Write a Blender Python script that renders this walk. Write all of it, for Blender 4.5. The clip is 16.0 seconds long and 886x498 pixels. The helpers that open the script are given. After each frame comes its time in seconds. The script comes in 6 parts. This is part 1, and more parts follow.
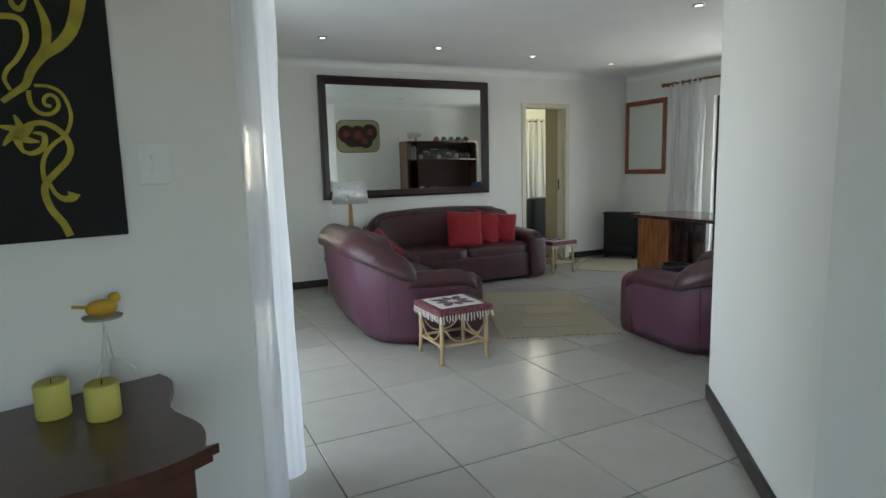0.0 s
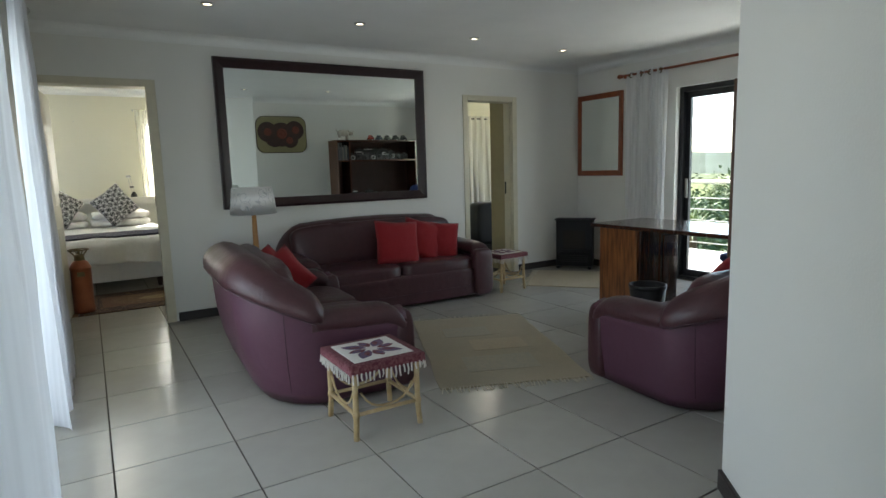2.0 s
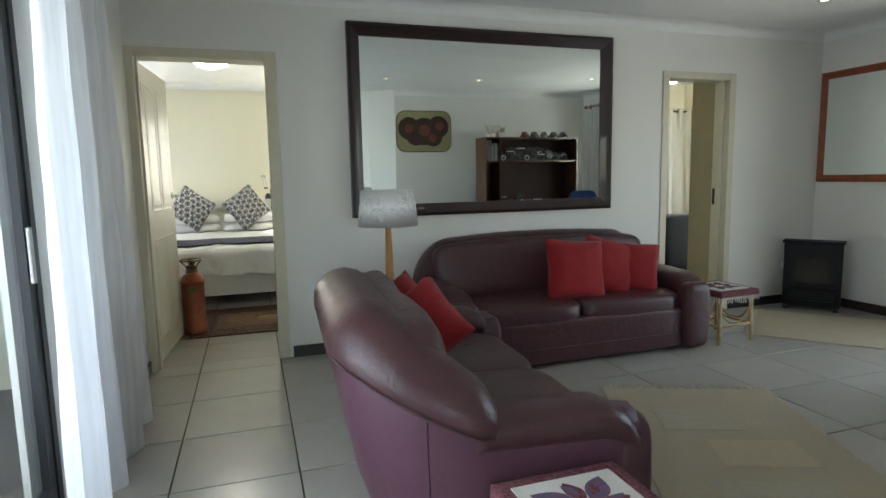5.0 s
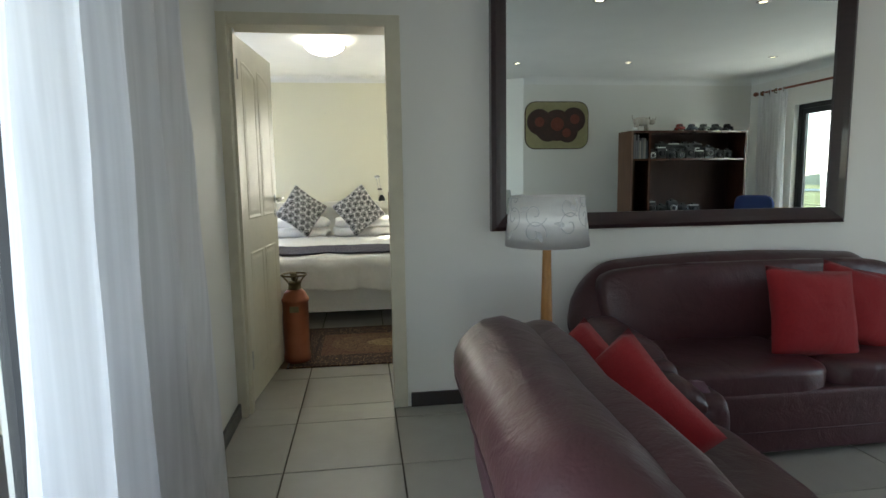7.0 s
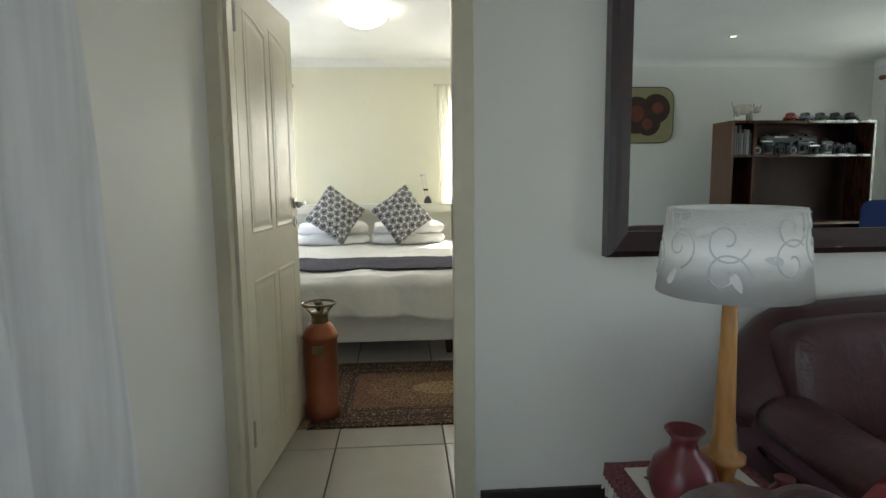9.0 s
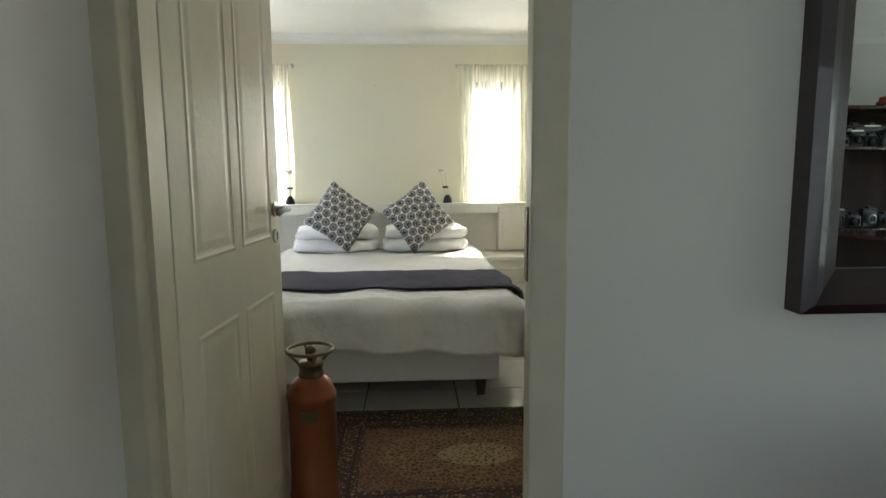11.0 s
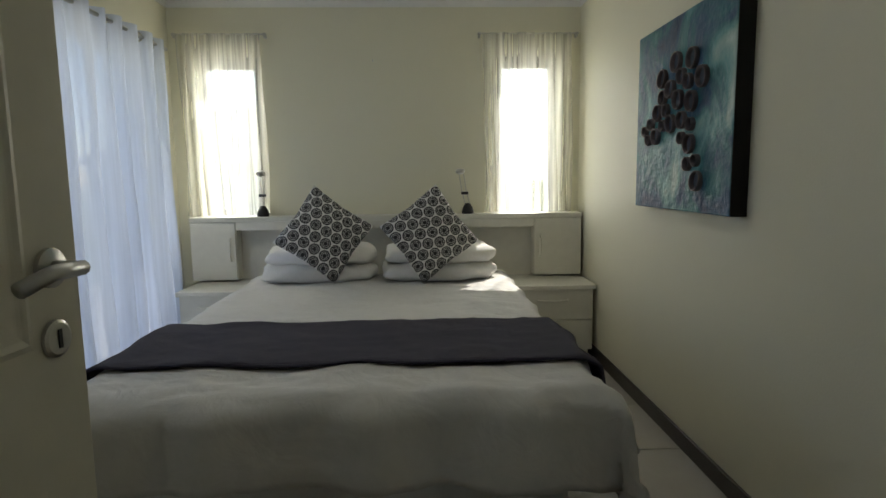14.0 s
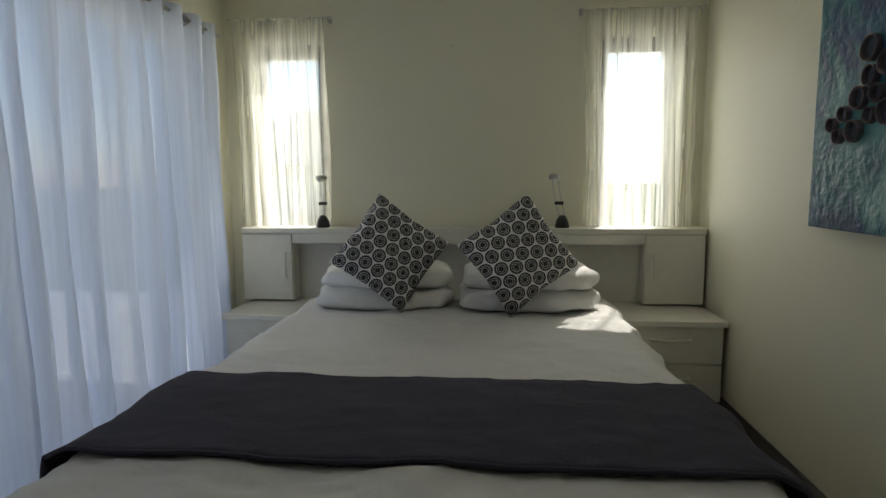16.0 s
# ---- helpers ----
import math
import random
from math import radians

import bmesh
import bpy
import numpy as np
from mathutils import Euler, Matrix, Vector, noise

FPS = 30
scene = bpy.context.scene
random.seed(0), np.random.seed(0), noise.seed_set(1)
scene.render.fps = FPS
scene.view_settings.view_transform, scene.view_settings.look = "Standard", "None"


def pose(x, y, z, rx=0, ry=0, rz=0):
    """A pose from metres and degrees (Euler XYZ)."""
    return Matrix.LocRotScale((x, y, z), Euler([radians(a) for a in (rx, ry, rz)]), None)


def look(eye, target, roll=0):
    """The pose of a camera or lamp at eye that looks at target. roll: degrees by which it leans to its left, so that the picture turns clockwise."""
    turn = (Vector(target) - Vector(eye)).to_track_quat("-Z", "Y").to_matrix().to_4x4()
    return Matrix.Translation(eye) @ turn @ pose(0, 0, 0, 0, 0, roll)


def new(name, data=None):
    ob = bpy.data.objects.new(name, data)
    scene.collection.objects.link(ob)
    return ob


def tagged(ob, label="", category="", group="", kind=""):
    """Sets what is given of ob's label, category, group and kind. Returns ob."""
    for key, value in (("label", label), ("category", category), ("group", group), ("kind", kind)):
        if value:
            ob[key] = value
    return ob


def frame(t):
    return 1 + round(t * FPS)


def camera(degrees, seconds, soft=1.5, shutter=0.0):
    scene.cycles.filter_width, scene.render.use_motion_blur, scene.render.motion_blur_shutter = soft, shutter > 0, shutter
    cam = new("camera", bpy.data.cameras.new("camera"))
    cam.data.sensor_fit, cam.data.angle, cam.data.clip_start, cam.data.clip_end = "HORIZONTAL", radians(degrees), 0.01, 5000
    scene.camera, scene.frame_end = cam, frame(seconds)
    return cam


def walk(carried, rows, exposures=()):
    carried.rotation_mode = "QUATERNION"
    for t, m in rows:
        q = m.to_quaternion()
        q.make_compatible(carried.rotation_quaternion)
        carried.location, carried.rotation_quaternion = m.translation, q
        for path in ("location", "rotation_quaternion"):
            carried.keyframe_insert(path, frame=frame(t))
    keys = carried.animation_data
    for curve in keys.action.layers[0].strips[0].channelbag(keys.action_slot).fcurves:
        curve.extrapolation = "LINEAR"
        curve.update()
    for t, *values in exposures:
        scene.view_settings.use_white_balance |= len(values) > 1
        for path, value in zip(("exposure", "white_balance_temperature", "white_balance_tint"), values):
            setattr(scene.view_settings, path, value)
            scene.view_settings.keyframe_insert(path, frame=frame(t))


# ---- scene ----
cam = camera(74.9, 16.0)
PATH = [
    (0, (0.496, 0.633, 1.252), (1.362, 2.414, 0.973), -1.5),
    (0.5, (0.632, 0.824, 1.25), (1.537, 2.586, 0.973), -1.6),
    (1, (0.771, 1.054, 1.235), (1.723, 2.791, 0.958), -1.7),
    (1.5, (0.919, 1.237, 1.236), (1.921, 2.945, 0.959), -1.7),
    (2, (1.071, 1.44, 1.246), (2.099, 3.133, 0.968), -1.7),
    (2.5, (1.171, 1.666, 1.246), (2.206, 3.355, 0.969), -1.7),
    (3, (1.275, 1.889, 1.242), (2.312, 3.576, 0.966), -1.7),
    (3.5, (1.349, 2.074, 1.249), (2.35, 3.784, 0.978), -1.6),
    (4, (1.357, 2.329, 1.236), (2.226, 4.111, 0.972), -1.4),
    (4.5, (1.371, 2.552, 1.22), (2.114, 4.391, 0.964), -1.2),
    (5, (1.419, 2.813, 1.208), (2.04, 4.698, 0.96), -1.1),
    (7.5, (1.415, 4.055, 1.212), (1.634, 6.028, 0.972), -0.8),
    (8, (1.413, 4.308, 1.213), (1.6, 6.285, 0.973), -0.7),
    (8.5, (1.411, 4.554, 1.216), (1.578, 6.533, 0.977), -0.6),
    (9, (1.376, 4.81, 1.212), (1.512, 6.791, 0.972), -0.6),
    (11.5, (1.318, 5.898, 1.217), (1.419, 7.879, 0.961), -0.4),
    (12, (1.329, 6.127, 1.225), (1.421, 8.109, 0.976), -0.4),
    (12.5, (1.315, 6.328, 1.219), (1.388, 8.311, 0.972), -0.5),
    (13, (1.283, 6.535, 1.217), (1.352, 8.519, 0.971), -0.6),
    (13.5, (1.292, 6.735, 1.216), (1.362, 8.719, 0.972), -0.7),
    (14, (1.317, 6.933, 1.208), (1.389, 8.917, 0.965), -0.7),
    (14.5, (1.282, 7.117, 1.207), (1.357, 9.101, 0.967), -0.7),
    (15, (1.246, 7.278, 1.21), (1.304, 9.263, 0.971), -0.7),
    (15.5, (1.246, 7.424, 1.213), (1.234, 9.411, 0.981), -0.6),
    (16, (1.245, 7.588, 1.23), (1.07, 9.566, 0.999), -0.3),
]
walk(cam, [(t, look(eye, target, roll)) for t, eye, target, roll in PATH],
     exposures=[(0, 2.5), (2, 2.05), (3.5, 2.3), (4.4, 2.4), (5, 2.6), (7.5, 2.3), (9, 2.5), (11.5, 1.8), (12.5, 1.45), (13.5, 1.0), (14.5, 0.45), (16, 0.3)])
# ---- world, sun, light ----
SUN_DIR = Vector((0.42, 1.20, 1.43)).normalized()     # towards the sun
world = bpy.data.worlds.new("world")
scene.world = world
world.use_nodes = True
wn, wl = world.node_tree.nodes, world.node_tree.links
sky = wn.new("ShaderNodeTexSky")
sky.sky_type = "NISHITA"
sky.sun_disc = False
sky.sun_elevation = math.asin(SUN_DIR.z)
sky.sun_rotation = math.atan2(SUN_DIR.x, SUN_DIR.y)
sky.dust_density = 0.6
wl.new(sky.outputs[0], wn["Background"].inputs[0])
wn["Background"].inputs[1].default_value = 0.15
sun_data = bpy.data.lights.new("sun", "SUN")
sun_data.energy, sun_data.angle, sun_data.color = 5.0, radians(0.5), (1.0, 0.95, 0.87)
sun = new("sun", sun_data)
sun.matrix_world = look(Vector((0, 0, 0)) + SUN_DIR * 30, (0, 0, 0))


def window_light(name, x, y, z, w, h, aim, power, colour=(0.86, 0.93, 1.0)):
    """The sky's light in an opening of w by h metres."""
    data = bpy.data.lights.new(name, "AREA")
    data.shape, data.size, data.size_y, data.energy, data.color = "RECTANGLE", w, h, power, colour
    ob = new(name, data)
    ob.matrix_world = look((x, y, z), (x + aim[0], y + aim[1], z + aim[2]))
    return ob


# ---- materials ----
def material(name, colour, rough=0.6, metal=0.0, grain=0.0, grain_size=60.0, bump=0.0, bump_size=80.0, stain=0.0, stain_size=1.5,
             colour2=None, spec=0.5, coat=0.0, island=0.0, rand=0.0, sheen=0.0, crease=0.0, stretch=(1, 1, 1)):
    m = bpy.data.materials.new(name)
    m.use_nodes = True
    n, l = m.node_tree.nodes, m.node_tree.links
    b = n["Principled BSDF"]
    b.inputs["Roughness"].default_value, b.inputs["Metallic"].default_value = rough, metal
    b.inputs["Specular IOR Level"].default_value = spec
    b.inputs["Coat Weight"].default_value = coat
    b.inputs["Sheen Weight"].default_value = sheen
    b.inputs["Base Color"].default_value = (*colour, 1)
    co = n.new("ShaderNodeTexCoord")
    mp = n.new("ShaderNodeMapping")
    mp.inputs["Scale"].default_value = stretch
    l.new(co.outputs["Object"], mp.inputs[0])
    out = None
    c2 = colour2 or tuple(c * 0.6 for c in colour)
    for amount, size, detail in ((grain, grain_size, 6), (stain, stain_size, 4)):
        if amount <= 0:
            continue
        t = n.new("ShaderNodeTexNoise")
        t.inputs["Scale"].default_value, t.inputs["Detail"].default_value = size, detail
        l.new(mp.outputs[0], t.inputs["Vector"])
        r = n.new("ShaderNodeMapRange")
        r.inputs["From Min"].default_value, r.inputs["From Max"].default_value = 0.35, 0.7
        r.inputs["To Max"].default_value = amount
        l.new(t.outputs["Fac"], r.inputs["Value"])
        x = n.new("ShaderNodeMix")
        x.data_type = "RGBA"
        l.new(r.outputs[0], x.inputs["Factor"])
        if out:
            l.new(out, x.inputs["A"])
        else:
            x.inputs["A"].default_value = (*colour, 1)
        x.inputs["B"].default_value = (*c2, 1)
        out = x.outputs["Result"]
    if island or rand:
        if rand:
            info = n.new("ShaderNodeObjectInfo")
            src = info.outputs["Random"]
        else:
            info = n.new("ShaderNodeNewGeometry")
            src = info.outputs["Random Per Island"]
        r = n.new("ShaderNodeMapRange")
        r.inputs["To Min"].default_value, r.inputs["To Max"].default_value = 1 - (island or rand), 1 + (island or rand)
        l.new(src, r.inputs["Value"])
        hs = n.new("ShaderNodeHueSaturation")
        l.new(r.outputs[0], hs.inputs["Value"])
        if out:
            l.new(out, hs.inputs["Color"])
        else:
            hs.inputs["Color"].default_value = (*colour, 1)
        out = hs.outputs[0]
    if out:
        l.new(out, b.inputs["Base Color"])
    if bump > 0:
        t = n.new("ShaderNodeTexNoise")
        t.inputs["Scale"].default_value, t.inputs["Detail"].default_value = bump_size, 5
        l.new(mp.outputs[0], t.inputs["Vector"])
        bp = n.new("ShaderNodeBump")
        bp.inputs["Strength"].default_value, bp.inputs["Distance"].default_value = bump, 0.01
        l.new(t.outputs["Fac"], bp.inputs["Height"])
        if crease > 0:
            t2 = n.new("ShaderNodeTexNoise")
            t2.inputs["Scale"].default_value, t2.inputs["Detail"].default_value, t2.inputs["Distortion"].default_value = 6.5, 3, 1.6
            l.new(mp.outputs[0], t2.inputs["Vector"])
            b2 = n.new("ShaderNodeBump")
            b2.inputs["Strength"].default_value, b2.inputs["Distance"].default_value = crease, 0.03
            l.new(t2.outputs["Fac"], b2.inputs["Height"])
            l.new(b2.outputs[0], bp.inputs["Normal"])
        l.new(bp.outputs[0], b.inputs["Normal"])
    return m


def cloth_sheer(name, colour, clear=0.35, glow=0.5, spread=0.12):
    """Thin curtain cloth: part open weave, part translucent."""
    m = bpy.data.materials.new(name)
    m.use_nodes = True
    n, l = m.node_tree.nodes, m.node_tree.links
    n.remove(n["Principled BSDF"])
    d, tl, tp = n.new("ShaderNodeBsdfDiffuse"), n.new("ShaderNodeBsdfTranslucent"), n.new("ShaderNodeBsdfTransparent")
    d.inputs[0].default_value = tl.inputs[0].default_value = (*colour, 1)
    a, b = n.new("ShaderNodeMixShader"), n.new("ShaderNodeMixShader")
    a.inputs[0].default_value = glow
    l.new(d.outputs[0], a.inputs[1])
    l.new(tl.outputs[0], a.inputs[2])
    l.new(a.outputs[0], b.inputs[1])
    l.new(tp.outputs[0], b.inputs[2])
    co, w = n.new("ShaderNodeTexCoord"), n.new("ShaderNodeTexNoise")
    mp = n.new("ShaderNodeMapping")
    mp.inputs["Scale"].default_value = (34, 34, 0.8)
    l.new(co.outputs["Object"], mp.inputs[0])
    l.new(mp.outputs[0], w.inputs["Vector"])
    w.inputs["Scale"].default_value = 1.0
    r = n.new("ShaderNodeMapRange")
    r.inputs["To Min"].default_value, r.inputs["To Max"].default_value = max(0, clear - spread), clear + spread
    r.inputs["From Min"].default_value, r.inputs["From Max"].default_value = 0.3, 0.7
    l.new(w.outputs["Fac"], r.inputs["Value"])
    l.new(r.outputs[0], b.inputs[0])
    l.new(b.outputs[0], n["Material Output"].inputs[0])
    return m


def glass(name, tint=(0.97, 0.99, 0.98)):
    m = bpy.data.materials.new(name)
    m.use_nodes = True
    n, l = m.node_tree.nodes, m.node_tree.links
    n.remove(n["Principled BSDF"])
    g, t, x = n.new("ShaderNodeBsdfGlossy"), n.new("ShaderNodeBsdfTransparent"), n.new("ShaderNodeMixShader")
    g.inputs["Roughness"].default_value = 0.01
    t.inputs[0].default_value = (*tint, 1)
    f, p = n.new("ShaderNodeLayerWeight"), n.new("ShaderNodeMath")
    f.inputs["Blend"].default_value = 0.5
    p.operation = "POWER"
    p.inputs[1].default_value = 4.0
    k = n.new("ShaderNodeMath")
    k.operation = "MULTIPLY_ADD"
    k.inputs[1].default_value, k.inputs[2].default_value = 0.75, 0.04
    l.new(f.outputs["Facing"], p.inputs[0])
    l.new(p.outputs[0], k.inputs[0])
    l.new(k.outputs[0], x.inputs[0])
    l.new(t.outputs[0], x.inputs[1])
    l.new(g.outputs[0], x.inputs[2])
    l.new(x.outputs[0], n["Material Output"].inputs[0])
    return m


def glowing(name, colour, strength):
    m = bpy.data.materials.new(name)
    m.use_nodes = True
    b = m.node_tree.nodes["Principled BSDF"]
    b.inputs["Base Color"].default_value = (*colour, 1)
    b.inputs["Emission Color"].default_value, b.inputs["Emission Strength"].default_value = (*colour, 1), strength
    return m


WALL = material("wall_paint", (0.78, 0.768, 0.72), 0.55, grain=0.12, grain_size=4, bump=0.08, bump_size=120, colour2=(0.72, 0.70, 0.63))
WALL_BED = material("bedroom_paint", (0.765, 0.74, 0.585), 0.55, grain=0.12, grain_size=4, bump=0.08, bump_size=120, colour2=(0.715, 0.69, 0.54))
CEIL = material("ceiling_paint", (0.84, 0.84, 0.81), 0.7, grain=0.1, grain_size=3, bump=0.05, bump_size=90)
FRAME = material("door_frame_paint", (0.66, 0.61, 0.47), 0.4, grain=0.15, grain_size=15, bump=0.03)
DOOR = material("door_paint", (0.72, 0.685, 0.55), 0.38, grain=0.15, grain_size=12, bump=0.05, bump_size=40)
SKIRT = material("skirting_wood", (0.030, 0.022, 0.020), 0.35, grain=0.5, grain_size=30, bump=0.1, stretch=(1, 1, 8))
TILE = material("floor_tile", (0.44, 0.42, 0.375), 0.20, grain=0.25, grain_size=9, stain=0.25, stain_size=2.5, bump=0.03, bump_size=25, colour2=(0.37, 0.35, 0.305), rand=0.06, spec=0.5)
GROUT = material("grout", (0.075, 0.058, 0.042), 0.9, grain=0.5, grain_size=40)
BLACK = material("black_aluminium", (0.012, 0.013, 0.016), 0.35, grain=0.2, bump=0.02)
LEATHER = material("plum_brown_leather", (0.072, 0.026, 0.030), 0.36, grain=0.4, grain_size=25, stain=0.4, stain_size=5, bump=0.16, bump_size=110, colour2=(0.046, 0.017, 0.020), spec=0.5, crease=0.18)
LEATHER_SIDE = material("plum_leather", (0.098, 0.036, 0.058), 0.46, grain=0.25, grain_size=25, bump=0.09, bump_size=140, colour2=(0.068, 0.026, 0.045), spec=0.42, crease=0.08)
SEAM = material("leather_seam", (0.055, 0.021, 0.030), 0.6, grain=0.3, grain_size=60, bump=0.1)
RED = material("red_cotton", (0.29, 0.008, 0.012), 0.9, grain=0.3, grain_size=90, bump=0.3, bump_size=300, sheen=0.1, crease=0.2)
MIRROR = material("mirror_glass", (0.84, 0.89, 0.86), 0.0, 1.0)
MAHOG = material("mahogany_frame", (0.028, 0.010, 0.012), 0.32, grain=0.6, grain_size=14, bump=0.08, stretch=(1, 1, 6), colour2=(0.012, 0.005, 0.006), coat=0.3)
REDWOOD = material("red_pine_frame", (0.28, 0.07, 0.022), 0.4, grain=0.6, grain_size=18, bump=0.08, colour2=(0.15, 0.035, 0.012))
WOOD = material("varnished_pine", (0.36, 0.13, 0.04), 0.3, grain=0.95, grain_size=5, bump=0.06, colour2=(0.10, 0.030, 0.011), stretch=(9, 9, 1), coat=0.4)
BOOKSIDE = material("brown_veneer", (0.115, 0.055, 0.030), 0.45, grain=0.6, grain_size=5, bump=0.04, colour2=(0.07, 0.03, 0.016), stretch=(7, 7, 1))
BACKWOOD = material("dull_dark_board", (0.030, 0.013, 0.009), 0.7, grain=0.5, grain_size=6, colour2=(0.018, 0.008, 0.006), stretch=(8, 8, 1), spec=0.2)
DARKWOOD = material("dark_varnished_wood", (0.070, 0.026, 0.014), 0.22, grain=0.8, grain_size=6, bump=0.05, colour2=(0.025, 0.010, 0.007), stretch=(8, 8, 1), coat=0.5)
CONSOLE = material("polished_cherry", (0.085, 0.026, 0.013), 0.35, grain=0.7, grain_size=6, bump=0.05, colour2=(0.035, 0.011, 0.007), stretch=(2, 10, 10), coat=0.3)
CANE = material("cane", (0.50, 0.37, 0.20), 0.45, grain=0.6, grain_size=25, bump=0.2, colour2=(0.35, 0.22, 0.08))
OAKPOLE = material("oak_pole", (0.46, 0.22, 0.06), 0.35, grain=0.6, grain_size=14, colour2=(0.28, 0.12, 0.03), stretch=(4, 4, 1))
WHITE = material("white_cotton", (0.70, 0.69, 0.655), 0.85, grain=0.1, grain_size=30, bump=0.22, bump_size=14, crease=0.22)
LINEN = material("white_linen", (0.82, 0.81, 0.78), 0.9, grain=0.1, grain_size=50, bump=0.15, bump_size=220, crease=0.3)
THROW = material("blue_grey_knit", (0.040, 0.036, 0.060), 0.95, grain=0.5, grain_size=160, bump=0.6, bump_size=260, sheen=0.05, crease=0.35)
MELAMINE = material("cream_melamine", (0.74, 0.72, 0.63), 0.4, grain=0.12, grain_size=20, bump=0.02)
STEEL = material("brushed_steel", (0.55, 0.54, 0.51), 0.28, 1.0, grain=0.2, grain_size=60)
BRASS = material("aged_brass", (0.20, 0.16, 0.09), 0.45, 1.0, grain=0.6, grain_size=20)
COPPER = material("old_copper", (0.34, 0.12, 0.065), 0.42, 0.85, grain=0.5, grain_size=9, stain=0.5, stain_size=4, bump=0.15, bump_size=20, colour2=(0.20, 0.065, 0.035))
PLASTIC = material("white_plastic", (0.80, 0.80, 0.77), 0.35, grain=0.05)
BLACKP = material("black_plastic", (0.015, 0.015, 0.017), 0.4, grain=0.3, bump=0.05)
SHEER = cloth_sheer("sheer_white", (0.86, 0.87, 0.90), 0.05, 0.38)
# same cloth for the east door, its backlight put into a paler, more translucent colour
SHEER_LIT = cloth_sheer("sheer_white_lit", (0.91, 0.91, 0.91), 0.06, 0.55)
VOILE = cloth_sheer("cream_voile", (0.93, 0.915, 0.84), 0.54, 0.68, 0.26)
VOILE2 = cloth_sheer("white_voile", (0.74, 0.80, 0.92), 0.08, 0.36, 0.08)
GLASS = glass("window_glass")


# ---- builders ----
def part(name, bm, mat, parent=None, label="", smooth=False):
    me = bpy.data.meshes.new(name)
    bm.to_mesh(me)
    bm.free()
    for m in (mat if isinstance(mat, (list, tuple)) else (mat,)):
        me.materials.append(m)
    if smooth:
        for p in me.polygons:
            p.use_smooth = True
    ob = new(name, me)
    if parent:
        ob.parent = parent
    if label:
        tagged(ob, label)
    return ob


def thing(name, x, y, z, label, category, group="", rz=0, kind=""):
    ob = new(name)
    ob.matrix_world = pose(x, y, z, 0, 0, rz)
    return tagged(ob, label, category, group, kind)


def add_box(bm, x0, x1, y0, y1, z0, z1, bevel=0.0, seg=2, m=None):
    r = bmesh.ops.create_cube(bm, size=1)
    v = r["verts"]
    bmesh.ops.scale(bm, vec=(x1 - x0, y1 - y0, z1 - z0), verts=v)
    bmesh.ops.translate(bm, vec=((x0 + x1) / 2, (y0 + y1) / 2, (z0 + z1) / 2), verts=v)
    if bevel > 0:
        e = list({e for q in v for e in q.link_edges})
        r = bmesh.ops.bevel(bm, geom=e, offset=bevel, segments=seg, affect="EDGES", profile=0.5)
        v = list({q for f in r["faces"] for q in f.verts} | {q for q in v if q.is_valid})
    if m is not None:
        bmesh.ops.transform(bm, matrix=m, verts=v)
    return bm


def box(x0, x1, y0, y1, z0, z1, bevel=0.0, seg=2, m=None):
    return add_box(bmesh.new(), x0, x1, y0, y1, z0, z1, bevel, seg, m)


def add_ring(bm, rings, close=True, caps=True):
    """Skin a list of rings of points."""
    vs = [[bm.verts.new(p) for p in r] for r in rings]
    k = len(vs[0])
    for a, b in zip(vs, vs[1:]):
        for i in range(k if close else k - 1):
            j = (i + 1) % k
            bm.faces.new((a[i], a[j], b[j], b[i]))
    if caps and close:
        bm.faces.new(vs[0][::-1])
        bm.faces.new(vs[-1])
    bmesh.ops.recalc_face_normals(bm, faces=bm.faces)
    return bm


def lathe(profile, n=24, bm=None, at=(0, 0, 0), caps=True):
    """profile: (radius, height) from the bottom to the top."""
    bm = bm or bmesh.new()
    return add_ring(bm, [[(at[0] + r * math.cos(i * math.tau / n), at[1] + r * math.sin(i * math.tau / n), at[2] + z) for i in range(n)] for r, z in profile], True, caps)


def tube(points, r, n=8, bm=None, taper=None, flat=1.0):
    """A round bar along points."""
    bm = bm or bmesh.new()
    pts = [Vector(p) for p in points]
    rings = []
    for i, p in enumerate(pts):
        d = (pts[min(i + 1, len(pts) - 1)] - pts[max(i - 1, 0)]).normalized()
        up = Vector((0, 0, 1)) if abs(d.z) < 0.95 else Vector((1, 0, 0))
        a = d.cross(up).normalized()
        b = a.cross(d).normalized()
        rr = r if taper is None else r * taper(i / (len(pts) - 1))
        rings.append([p + a * rr * math.cos(k * math.tau / n) + b * rr * flat * math.sin(k * math.tau / n) for k in range(n)])
    return add_ring(bm, rings)


def puff(sx, sy, sz, e=0.45, n=28, at=(0, 0, 0), bm=None, wrinkle=0.0, m=None):
    """A stuffed block: a superellipsoid of that full size."""
    bm = bm or bmesh.new()
    f = lambda w, q: math.copysign(abs(w) ** q, w)
    rings = []
    for i in range(1, n // 2):
        a = -math.pi / 2 + math.pi * i / (n // 2)
        ring = []
        for k in range(n):
            b = math.tau * k / n
            p = Vector((sx / 2 * f(math.cos(a), e) * f(math.cos(b), e), sy / 2 * f(math.cos(a), e) * f(math.sin(b), e), sz / 2 * f(math.sin(a), e)))
            if wrinkle:
                p *= 1 + wrinkle * noise.noise(p * 9 + Vector(at) * 3)
            p += Vector(at)
            ring.append(m @ p if m is not None else p)
        rings.append(ring)
    return add_ring(bm, rings)


